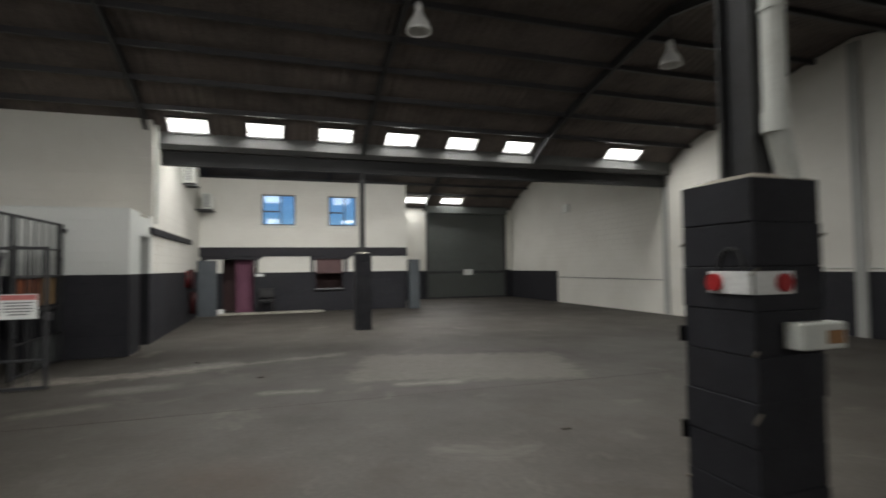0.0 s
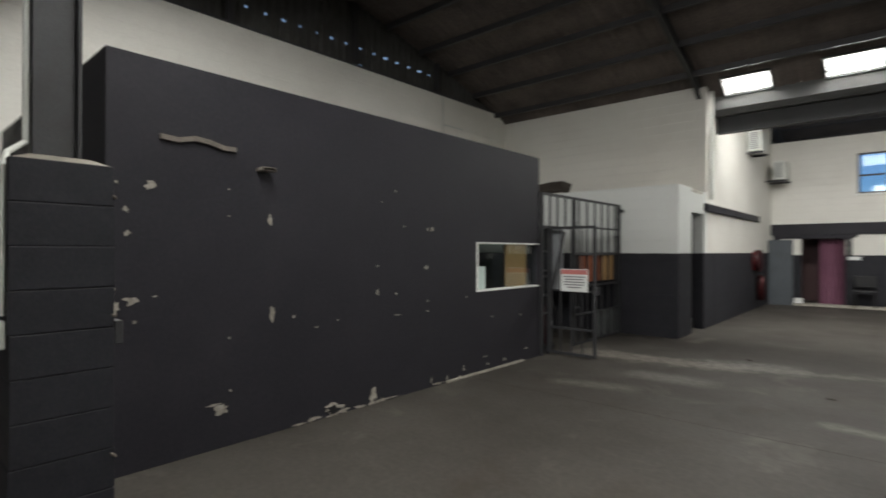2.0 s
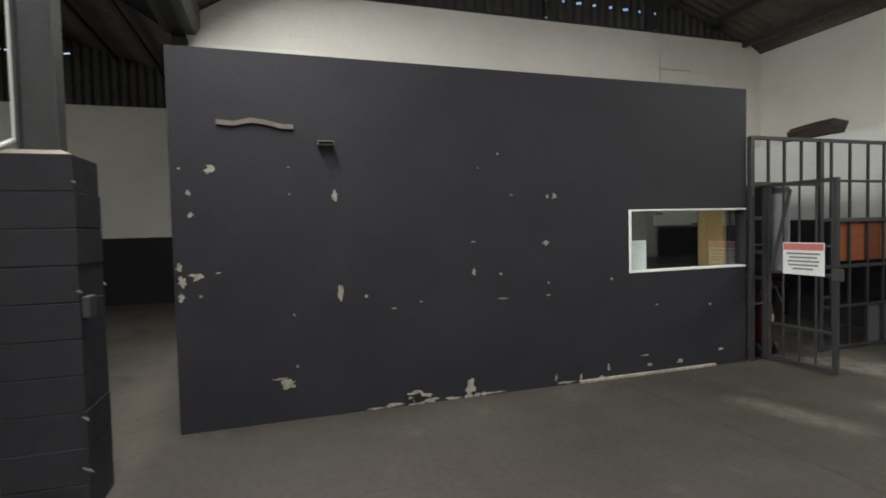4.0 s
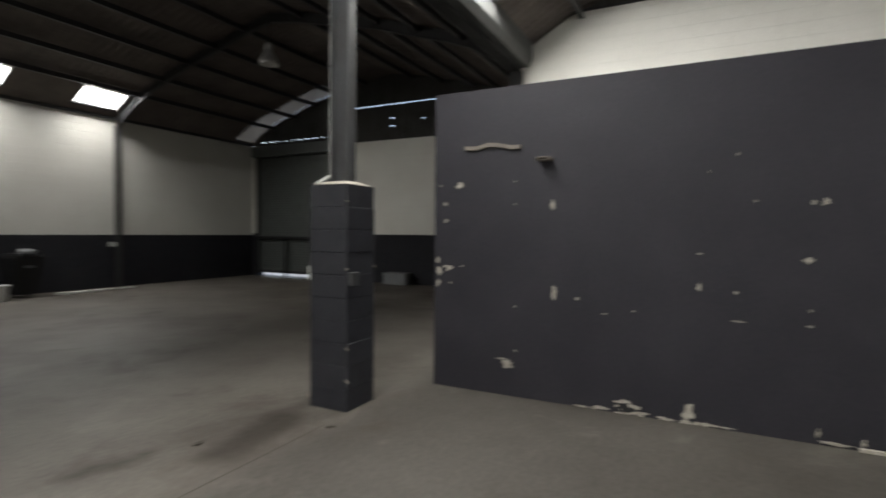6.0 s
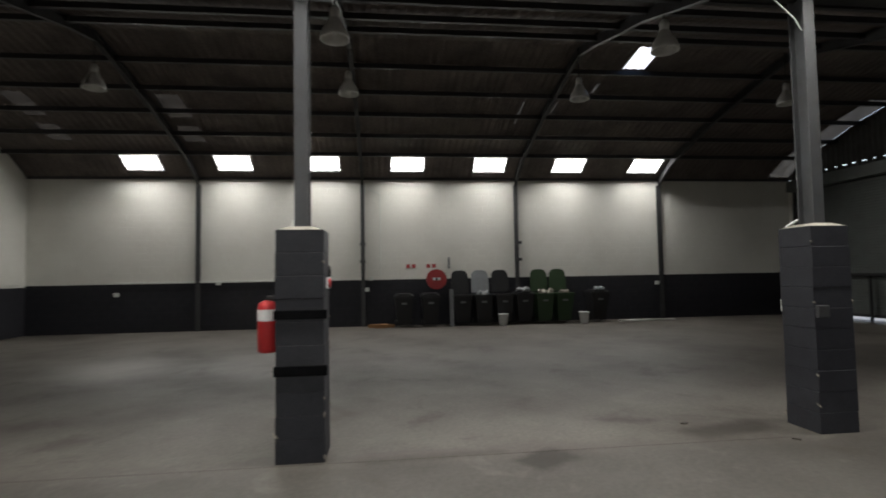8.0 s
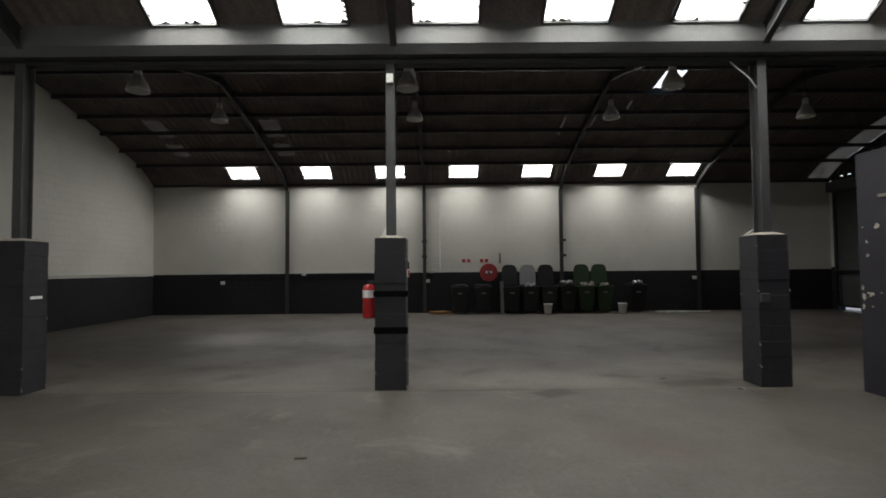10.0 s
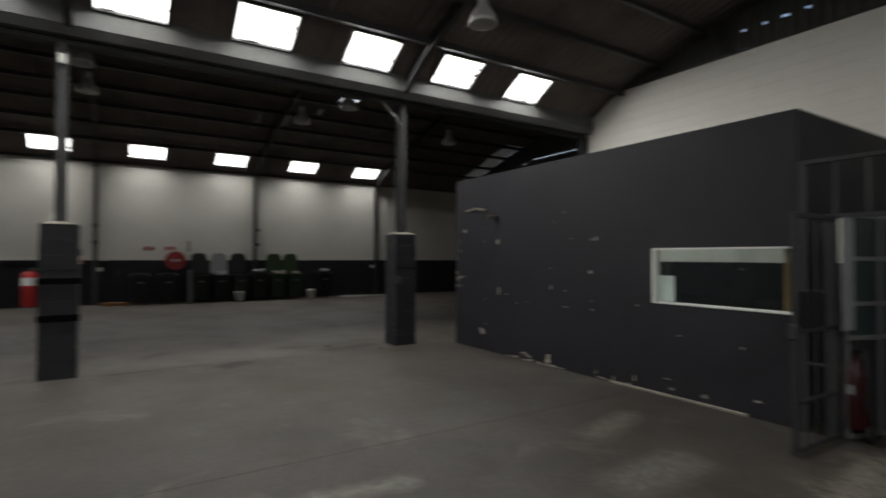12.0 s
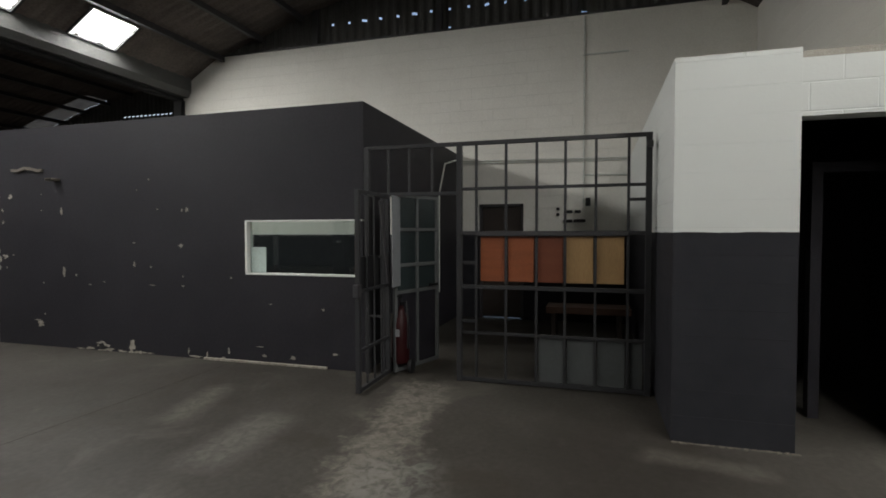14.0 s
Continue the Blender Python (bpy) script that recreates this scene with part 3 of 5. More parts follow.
box(bm, X_WEST_MID + 0.032, X_WEST_MID + 0.12, 0.894, 0.906, 0, 4.42)
box(bm, X_WEST_MID + 0.12, X_WEST_MID + 0.132, 0.8, 1.0, 0, 4.42)
structure("added_stanchion", bm, M_STEEL, "dark grey steel stanchion added to cover the bright end of the gable wall", "post")
# ridge post and sloping rafter against the cladding
for y in (4.2, 6.78, 9.22):
    bm = B()
    box(bm, X_WEST_MID - 0.07, X_WEST_MID + 0.02, y - 0.05, y + 0.05, WALL_TOP, roof_z(y - Y_1) - 0.05)
    structure("trim", bm, M_BLACK_STEEL, "dark steel stud of the gable", "stud")
# west end of the south bay
W_DOOR = (-10.55, -6.95, 4.28)
bm = B()
pts = clipped(Y_S, Y_1, 4.5)
box(bm, X_WEST - 0.22, X_WEST, W_DOOR[1], Y_1, 0, 4.5)
box(bm, X_WEST - 0.22, X_WEST, Y_S, W_DOOR[0], 0, 4.5)
box(bm, X_WEST - 0.22, X_WEST, W_DOOR[0], W_DOOR[1], W_DOOR[2], 4.5)
structure("wall_west_south", bm, M_WALL_W, "white painted wall with charcoal lower band beside a shutter")
holes_sw = [(-6.3 + 0.18 * i, 5.63, 0.14, 0.03) for i in range(24)] + [(-10.35 + 0.33 * i, 4.8, 0.1, 0.03) for i in range(10)] + [(-7.1, 5.2, 0.1, 0.03), (-7.1, 4.98, 0.1, 0.03), (-4.9, 5.2, 0.1, 0.03), (-3.8, 5.1, 0.1, 0.03), (-4.9, 4.95, 0.1, 0.03), (-7.0, 5.5, 0.1, 0.03), (-6.8, 5.5, 0.1, 0.03)]
cladding("cladding_west_south", X_WEST - 0.1, Y_S, Y_1, 4.48, holes_sw, "dark profiled cladding with lines of light gaps")
bm = B()
box(bm, X_WEST, X_WEST_MID - 0.22, Y_1 - 0.1, Y_1 + 0.12, 0, EAVE)
structure("wall_return", bm, M_WALL_S, "white painted return wall")
bm = B()
box(bm, X_WEST_MID - 0.22, X_WEST_MID, Y_2, Y_N, 0, 6.6)
structure("wall_west_north", bm, M_WALL_W, "plain wall closing the north bay")


def shutter(name, axis, at, lo, hi, h, gap, label):
    """Roller shutter: guides, barrel box, and every slat."""
    vertical = axis == "x"
    at3 = (at, (lo + hi) / 2, 0) if vertical else ((lo + hi) / 2, at, 0)
    e = thing(name, at3, label, "roller shutter", kind="structure")

    def b3(u0, u1, d0, d1, z0, z1, bev=0.0):
        bm = B()
        if vertical:
            box(bm, at + d0, at + d1, u0, u1, z0, z1, bev)
        else:
            box(bm, u0, u1, at + d0, at + d1, z0, z1, bev)
        return bm

    s = 1 if vertical else -1
    for u in (lo, hi):
        part("guide_rail", b3(u - 0.05, u + 0.05, 0, 0.09 * s, 0, h, 0.008), M_STEEL, e)
    part("barrel_box", b3(lo - 0.05, hi + 0.05, 0, 0.32 * s, h - 0.05, h + 0.32, 0.02), M_SHUTTER, e)
    part("bottom_rail", b3(lo + 0.05, hi - 0.05, 0.0, 0.06 * s, gap, gap + 0.09, 0.01), M_STEEL, e)
    # Black sheet added behind the slats to block daylight through their gaps.
    part("backing", b3(lo, hi, -0.03 * s, -0.012 * s, gap + 0.02, h), M_BLACK, e)
    n = int((h - gap - 0.1) / 0.085)
    prev = None
    for i in range(n):
        z = gap + 0.095 + i * 0.085
        if prev is None:
            prev = part("slat", b3(lo + 0.05, hi - 0.05, -0.005 * s, 0.03 * s, z, z + 0.078, 0.012), M_SHUTTER, e)
        else:
            ob = prev.copy()
            scene.collection.objects.link(ob)
            ob.matrix_basis = Matrix.Translation((0, 0, i * 0.085))
    return e


shutter("roller_shutter", "x", X_WEST + 0.0, W_DOOR[0], W_DOOR[1], W_DOOR[2], 0.12, "dark grey roller shutter with daylight under its bottom rail")
shutter("roller_shutter", "y", Y_N, ROLL_X0, ROLL_X1, ROLL_H, 0.0, "dark grey closed roller shutter in the end wall")
bm = B()
box(bm, ROLL_X0, ROLL_X1, Y_N - 0.12, Y_N - 0.06, 1.3, 1.42)
single("shutter_bar", bm, M_STEEL, "dark steel locking bar across the shutter", "bar")
bm = B()
box(bm, 9.6, 10.1, Y_N - 0.14, Y_N - 0.125, 1.2, 1.5, 0.004)
single("notice", bm, M_SHEETWHITE, "small white notice fixed to the shutter", "sign")

e = thing("shutter_barrier", (X_WEST + 0.2, -8.75, 0), "dark steel barrier rail on posts before the shutter", "barrier")
bm = B()
box(bm, X_WEST + 0.16, X_WEST + 0.22, -10.5, -6.98, 1.34, 1.43, 0.008)
part("rail", bm, M_BLACK, e)
for y in (-10.4, -9.1, -7.79, -7.02):
    bm = B()
    box(bm, X_WEST + 0.165, X_WEST + 0.215, y - 0.035, y + 0.035, 0, 1.345, 0.006)
    part("post", bm, M_BLACK, e)

# ---- steel frame ----


def rib(x, y0, y1, w=0.09, depth=0.2):
    """Curved portal rafter following the roof underside."""
    prof = bay_profile(y0, y1)
    pts = [(y, z - 0.05) for y, z in prof]
    low = []
    for i, (y, z) in enumerate(prof):
        a, b = prof[max(i - 1, 0)], prof[min(i + 1, len(prof) - 1)]
        t = Vector((b[0] - a[0], b[1] - a[1])).normalized()
        low.append((min(max(y + t.y * depth, y0 + 0.12), y1 - 0.12), z - 0.05 - t.x * depth))
    bm = B()
    for i in range(len(prof) - 1):
        prism(bm, [pts[i], pts[i + 1], low[i + 1], low[i]], "x", x - 0.006, x + 0.006)
    for line, t in ((pts, 0.012), (low, 0.012)):
        for i in range(len(prof) - 1):
            a, b = line[i], line[i + 1]
            prism(bm, [a, b, (b[0], b[1] + t), (a[0], a[1] + t)], "x", x - w / 2, x + w / 2)
    return single("roof_rib", bm, M_STEEL, "dark grey curved steel roof rib", "roof beam", "roof ribs", "structure")


for x in GRID_X:
    rib(x, Y_S, Y_1)
    rib(x, Y_1, Y_2) if x > -7 else None
    rib(x, Y_2, Y_N) if x > -7 else None

PURLINS = (1.1, 2.05, 3.0, 4.0, 5.0)
for y0, y1, x0 in ((Y_S, Y_1, X_WEST), (Y_1, Y_2, X_WEST_MID), (Y_2, Y_N, X_WEST_MID)):
    for o in PURLINS + tuple(11.72 - p for p in reversed(PURLINS)):
        y = y0 + o * (y1 - y0) / 11.72
        z = roof_z(o) - 0.03
        bm = B()
        box(bm, x0, X_EAST, y - 0.03, y + 0.03, z - 0.125, z - 0.02)
        box(bm, x0, X_EAST, y - 0.03, y + 0.045, z - 0.135, z - 0.123)
        single("purlin", bm, M_BLACK_STEEL, "dark steel purlin under the roof sheets", "purlin", "purlins", "structure")
# eaves beams on the outer walls
for y, d in ((Y_S, 1), (Y_N, -1)):
    bm = B()
    box(bm, X_WEST if d == 1 else 5.2, X_EAST, y + 0.004 * d, y + 0.07 * d, 4.66, 4.74, 0.01)
    single("eaves_beam", bm, M_BLACK_STEEL, "dark steel eaves beam on the wall head", "beam", "eaves beams", "structure")
# valley gutters on the two column rows
for y, x0, low in ((Y_1, X_WEST, 4.42), (Y_2, -2.3, 4.15)):
    bm = B()
    prism(bm, [(y - 0.27, 4.94), (y - 0.27, 4.62), (y - 0.2, 4.5), (y + 0.2, 4.5), (y + 0.27, 4.62), (y + 0.27, 4.94), (y + 0.25, 4.94), (y + 0.25, 4.63), (y + 0.19, 4.52), (y - 0.19, 4.52), (y - 0.25, 4.63), (y - 0.25, 4.94)], "x", x0 if y == Y_2 else X_WEST_MID + 0.01, X_EAST)
    single("valley_gutter", bm, M_GUTTER, "dull grey sheet-metal valley gutter beam", "gutter", "valley gutters", "structure")
    bm = B()
    box(bm, x0, X_EAST, y - 0.05, y + 0.05, low + 0.02, 4.498, 0.008)
    box(bm, x0, X_EAST, y - 0.09, y + 0.09, low, low + 0.02)
    single("valley_beam", bm, M_BLACK, "dark steel beam carrying the valley gutter", "beam", "valley beams", "structure")

# posts on the south wall
for x in GRID_X:
    bm = B()
    box(bm, x - 0.06, x + 0.06, Y_S, Y_S + 0.012, 0, 4.5)
    box(bm, x - 0.006, x + 0.006, Y_S, Y_S + 0.09, 0, 4.5)
    box(bm, x - 0.06, x + 0.06, Y_S + 0.09, Y_S + 0.102, 0, 4.5)
    single("wall_post", bm, M_STEEL, "dark grey steel post against the white wall", "post", "south wall posts", "structure")


def block_column(x, y, seed, top=4.4):
    """Ten courses of painted block, a cement cap, and the steel stanchion that rises out of it."""
    rnd = random.Random(seed)
    e = thing("column", (x, y, 0), "charcoal painted block pier with a dark steel stanchion above", "column", "columns of the valley rows", "structure")
    for i in range(10):
        bm = B()
        j = [rnd.uniform(-0.004, 0.004) for _ in range(4)]
        box(bm, x - 0.208 + j[0], x + 0.208 + j[1], y - 0.208 + j[2], y + 0.208 + j[3], i * 0.202 + 0.0015, i * 0.202 + 0.2, 0.004)
        part("concrete_block", bm, M_BLOCK_DARK, e)
    bm = B()
    box(bm, x - 0.202, x + 0.202, y - 0.202, y + 0.202, 0.0, 2.019)
    part("mortar_core", bm, M_BLOCK_DARK, e)
    bm = B()
    rings = [bm.verts.new((x + sx * 0.2, y + sy * 0.2, 2.018)) for sx, sy in ((-1, -1), (1, -1), (1, 1), (-1, 1))]
    tops = [bm.verts.new((x + sx * 0.1, y + sy * 0.12, 2.055)) for sx, sy in ((-1, -1), (1, -1), (1, 1), (-1, 1))]
    bm.faces.new(tops)
    for i in range(4):
        bm.faces.new((rings[i], rings[(i + 1) % 4], tops[(i + 1) % 4], tops[i]))
    part("cement_cap", bm, M_CAP, e, "rough bare cement capping")
    bm = B()
    box(bm, x - 0.006, x + 0.006, y - 0.085, y + 0.085, 2.03, top)
    box(bm, x - 0.06, x + 0.06, y - 0.1, y - 0.085, 2.03, top)
    box(bm, x - 0.06, x + 0.06, y + 0.085, y + 0.1, 2.03, top)
    part("stanchion", bm, M_STEEL, e, "dark grey steel H-section post")
    bm = B()
    for k in range(14):
        c = rnd.choice((-1, 1))
        d = rnd.choice((-1, 1))
        z = rnd.choice((rnd.uniform(0.02, 0.6), rnd.uniform(0.02, 1.95)))
        bmesh.ops.create_icosphere(bm, subdivisions=1, radius=1.0, matrix=Matrix.LocRotScale((x + c * 0.206, y + d * 0.206, z), Euler((rnd.random(), rnd.random(), 0)), (0.009, 0.009, rnd.uniform(0.01, 0.04))))
    part("chipped_corner", bm, M_CEMENT_D, e, "chips of bare cement along the corners")
    return e


COLS = [(-2.53, 0.9), (2.57, 0.88), (7.56, 0.98), (2.51, 12.7)]
for k, (x, y) in enumerate(COLS):
    block_column(x, y, 20 + k, 4.15 if y > 10 else 4.42)

# ---- site office enclosure: the charcoal partition ----
PX, PY0, PY1, PH = -3.463, 1.373, 7.115, 3.02
PW = (5.56, 7.10, 1.065, 1.715)      # window: y from, y to, sill, head
bm = B()
for y0, y1, z0, z1 in ((PY0, PW[0], 0, PH), (PW[0], PY1, 0, PW[2]), (PW[0], PY1, PW[3], PH)):
    box(bm, PX - 0.11, PX, y0, y1, z0, z1)
structure("partition_front", bm, M_CHARCOAL, "charcoal painted plaster partition, chipped along its foot")
bm = B()
box(bm, X_WEST_MID, PX - 0.11, PY0, PY0 + 0.11, 0, PH)
structure("partition_south", bm, M_CHARCOAL, "charcoal painted end of the partition")
NDOOR = (-4.95, -4.05)
bm = B()
box(bm, X_WEST_MID, NDOOR[0], PY1 - 0.11, PY1, 0, PH)
box(bm, NDOOR[1], PX - 0.11, PY1 - 0.11, PY1, 0, PH)
box(bm, NDOOR[0], NDOOR[1], PY1 - 0.11, PY1, 2.05, PH)
structure("partition_north", bm, M_CHARCOAL, "charcoal painted end of the partition with a doorway")
# its window
e = thing("window_1", (PX, (PW[0] + PW[1]) / 2, PW[2]), "white framed serving window in the charcoal partition", "window", kind="structure")
for y0, y1, z0, z1 in ((PW[0], PW[1], PW[2], PW[2] + 0.022), (PW[0], PW[1], PW[3] - 0.018, PW[3]), (PW[0], PW[0] + 0.028, PW[2] + 0.022, PW[3] - 0.018)):
    bm = B()
    box(bm, PX - 0.1, PX + 0.012, y0, y1, z0, z1, 0.004)
    part("window_frame", bm, M_WHITE, e)
bm = B()
box(bm, PX - 0.1, PX + 0.01, PW[1] - 0.02, PW[1] + 0.01, PW[2] + 0.025, PW[3] - 0.025, 0.003)
part("window_frame", bm, M_CHARCOAL, e)
bm = B()
box(bm, PX - 0.06, PX - 0.054, PW[0] + 0.03, PW[1] - 0.02, PW[2] + 0.02, PW[3] - 0.02)
p = part("pane", bm, M_GLASS, e)
p.visible_shadow = False
bm = B()
box(bm, PX - 0.05, PX - 0.046, PW[0] + 0.04, PW[0] + 0.25, PW[2] + 0.03, PW[2] + 0.33)
single("notice", bm, M_MINT, "pale mint card standing in the window corner", "sign")
# chips and gouges on its face
rnd = random.Random(5)
CHIPS = [(1.66, 2.074, 0.05, 0.045), (1.50, 1.89, 0.035, 0.03), (1.51, 1.72, 0.025, 0.03), (1.44, 2.08, 0.02, 0.015), (1.41, 1.32, 0.03, 0.045), (1.43, 1.2, 0.04, 0.06), (1.54, 1.24, 0.07, 0.05), (1.42, 1.08, 0.03, 0.05), (1.56, 1.08, 0.018, 0.018), (1.69, 1.26, 0.02, 0.01),
         (2.62, 1.86, 0.03, 0.075), (2.643, 1.05, 0.03, 0.085), (2.86, 1.0, 0.02, 0.02), (2.26, 0.88, 0.016, 0.02), (2.27, 0.45, 0.02, 0.02), (2.199, 0.31, 0.08, 0.07), (2.12, 0.36, 0.08, 0.012), (4.608, 1.404, 0.05, 0.03), (4.706, 1.854, 0.035, 0.04), (4.63, 1.85, 0.022, 0.03), (4.25, 1.87, 0.02, 0.015),
         (3.86, 1.165, 0.025, 0.05), (3.86, 1.44, 0.03, 0.012), (4.13, 1.13, 0.02, 0.02), (4.15, 0.9, 0.06, 0.016), (4.63, 0.9, 0.035, 0.014), (4.63, 1.02, 0.018, 0.018), (5.35, 1.02, 0.02, 0.02), (4.12, 2.25, 0.014, 0.02), (3.92, 2.12, 0.014, 0.012), (2.25, 1.88, 0.016, 0.012), (2.25, 2.1, 0.01, 0.01),
         (5.9, 0.72, 0.02, 0.012), (6.6, 0.68, 0.03, 0.02), (6.2, 0.1, 0.07, 0.04), (5.3, 0.12, 0.022, 0.05), (5.75, 0.2, 0.07, 0.012), (5.8, 0.1, 0.05, 0.025), (6.75, 0.17, 0.05, 0.02), (4.7, 0.09, 0.02, 0.05), (4.98, 0.06, 0.02, 0.04), (3.35, 0.92, 0.02, 0.01), (3.1, 0.88, 0.03, 0.012)]
e = thing("wall_chips", (PX, 4.0, 1.0), "pale plaster chips where the charcoal paint has broken away", "chips")
for y, z, ry, rz in CHIPS:
    bm = B()
    blob(bm, y, z, ry * 0.8, rz * 0.8, rnd, "x", PX - 0.002, 0.005)
    part("chip", bm, M_PLASTER, e)
e = thing("broken_skirting", (PX, 3.9, 0.0), "crumbled plaster and pale debris along the partition foot", "debris")
y = 2.7
while y < 6.9:
    w = rnd.uniform(0.05, 0.2)
    if rnd.random() < (0.7 if 2.8 < y < 4.4 else 0.28):
        bm = B()
        blob(bm, y, rnd.uniform(0.005, 0.03), w * 0.6, rnd.uniform(0.008, 0.022), rnd, "x", PX - 0.004, rnd.uniform(0.006, 0.014))
        part("chip", bm, M_PLASTER, e)
    y += w
for y, z, ry, rz in ((3.28, 0.08, 0.14, 0.06), (3.8, 0.09, 0.05, 0.1)):
    bm = B()
    blob(bm, y, z, ry, rz, rnd, "x", PX - 0.003, 0.01, 15)
    part("chip", bm, M_PLASTER, e)
# No recess here: a black chip stands in for the hollow's shade.
bm = B()
blob(bm, 3.3, 0.06, 0.11, 0.045, rnd, "x", PX + 0.004, 0.008, 13)
part("hole", bm, M_BLACK, e, "flat black chip for the shade in a broken hollow")
bm = B()
box(bm, PX, PX + 0.035, 4.95, 6.65, 0.0, 0.028, 0.006)
part("skirting_strip", bm, M_PLASTER, e, "pale cement strip")
# torn bracket and cut pipe on the wall
bm = B()
ys = [1.72, 1.85, 1.97, 2.08, 2.2, 2.3]
zs = [2.45, 2.44, 2.47, 2.46, 2.43, 2.43]
for i in range(5):
    prism(bm, [(ys[i], zs[i] - 0.022), (ys[i + 1], zs[i + 1] - 0.022), (ys[i + 1], zs[i + 1] + 0.016), (ys[i], zs[i] + 0.016)], "x", PX - 0.005, PX + 0.03)
single("broken_ledge", bm, M_CEMENT_D, "torn strip of bare cement clinging to charcoal paint", "ledge")
bm = B()
box(bm, PX - 0.005, PX + 0.12, 2.49, 2.61, 2.275, 2.305, 0.004)
box(bm, PX + 0.05, PX + 0.12, 2.485, 2.615, 2.272, 2.306, 0.006)
single("wall_bracket", bm, M_CEMENT_D, "stub of a pale steel bracket in the wall", "bracket")

# ---- cage fence between partition and store ----
FX = -3.45
e = thing("cage_fence", (FX, 8.6, 0), "dark grey welded steel cage fence with an open grid", "fence")


def bar(name, y0, z0, y1, z1, w, parent=None, x=FX, mat=None):
    bm = B()
    if abs(y1 - y0) < 1e-6:
        box(bm, x - w / 2, x + w / 2, y0 - w / 2, y0 + w / 2, z0, z1, 0.003)
    else:
        box(bm, x - w / 2, x + w / 2, y0, y1, z0 - w / 2, z0 + w / 2, 0.003)
    return part(name, bm, mat or M_FENCE, parent or e)


for y in (7.165, 8.22, 10.07):
    bar("post", y, 0, y, 2.5, 0.055)
bar("rail", 7.16, 2.49, 10.1, 2.49, 0.04)
bar("rail", 7.2, 1.98, 8.2, 1.98, 0.04)
for z, w in ((2.02, 0.03), (1.56, 0.04), (1.0, 0.04), (0.52, 0.03), (0.03, 0.04)):
    bar("rail", 8.25, z, 10.05, z, w)
for z in (1.25, 0.64):
    bar("rail", 8.25, z, 8.4, z, 0.03)
bar("rail", 9.9, 1.88, 10.05, 1.88, 0.03)
for y in (8.4, 8.71, 9.02, 9.3, 9.59, 9.89):
    bar("upright", y, 0.03, y, 2.48, 0.026)
for y in (7.42, 7.66, 7.92):
    bar("upright", y, 2.0, y, 2.48, 0.026)
bar("upright", 7.36, 0, 7.36, 1.97, 0.035)
for z in (1.3, 0.64):
    bar("rail", 7.19, z, 7.35, z, 0.025)
bm = B()
box(bm, FX + 0.03, FX + 0.09, 10.04, 10.1, 2.36, 2.42, 0.006)
part("lock_lug", bm, M_BLACK_STEEL, e)
# boards hung on the fence
for i, (mat, lab) in enumerate(((M_ORANGE, "orange stained plywood panel"), (M_ORANGE, "orange stained plywood panel"), (M_ORANGE_D, "darker orange plywood panel"), (M_PINE, "pale pine plywood panel"), (M_PINE, "pale pine plywood panel"))):
    y0 = 8.43 + i * 0.288
    bm = B()
    box(bm, FX - 0.045, FX - 0.018, y0 + 0.012, y0 + 0.276, 1.06, 1.525, 0.003)
    single("plywood_board", bm, mat, lab + " hung behind the cage bars", "board", "boards on the cage")
bm = B()
box(bm, FX - 0.06, FX + 0.03, 8.41, 9.89, 1.53, 1.575, 0.004)
single("shelf_rail", bm, M_BLACK_STEEL, "dark steel rail above the plywood boards", "rail")
for y0, w in ((9.04, 0.26), (9.32, 0.26), (9.61, 0.26), (9.91, 0.12)):
    bm = B()
    box(bm, FX - 0.04, FX - 0.02, y0, y0 + w, 0.03, 0.5, 0.003)
    single("sheet_panel", bm, M_PANEL, "grey sheet panel standing in the cage foot", "panel", "grey panels in the cage")
# open gate, swung square to the fence
GY = 7.41
g = thing("cage_gate", (-3.45, GY, 0), "dark steel cage gate standing open", "gate")


def gbar(name, x0, z0, x1, z1, w, mat=None):
    bm = B()
    if abs(x1 - x0) < 1e-6:
        box(bm, x0 - w / 2, x0 + w / 2, GY - w / 2, GY + w / 2, z0, z1, 0.003)
    else:
        box(bm, x0, x1, GY - w / 2, GY + w / 2, z0 - w / 2, z0 + w / 2, 0.003)
    return part(name, bm, mat or M_FENCE, g)


for x in (-3.44, -2.7):
    gbar("stile", x, 0.02, x, 1.98, 0.045)
for z in (0.04, 0.42, 1.0, 1.96):
    gbar("gate_rail", -3.44, z, -2.7, z, 0.04 if z in (0.04, 1.96) else 0.03)
for x in (-3.26, -3.08, -2.9):
    gbar("gate_bar", x, 0.04, x, 1.96, 0.018)
bm = B()
box(bm, -2.72, -2.64, GY - 0.03, GY + 0.03, 0.95, 1.07, 0.006)
part("lock_box", bm, M_BLACK_STEEL, g)
bm = B()
rod(bm, (-3.42, GY + 0.02, 1.02), (-3.2, GY + 0.02, 1.9), 0.022, 6)
part("brace", bm, M_BLACK_STEEL, g, "slanting steel brace")
# warning notice on the gate
s = thing("warning_sign", (-3.05, GY - 0.03, 1.2), "white warning board with a red header and text lines", "sign")
bm = B()
box(bm, -3.24, -2.79, GY - 0.034, GY - 0.028, 0.99, 1.33, 0.002)
part("board", bm, M_SHEETWHITE, s)
bm = B()
box(bm, -3.24, -2.79, GY - 0.028, GY - 0.024, 0.99, 1.33)
part("backing", bm, M_BLACK, s, "dark back of the board")
bm = B()
box(bm, -3.23, -2.8, GY - 0.037, GY - 0.034, 1.25, 1.32)
part("header", bm, M_FADED, s, "faded red header band")
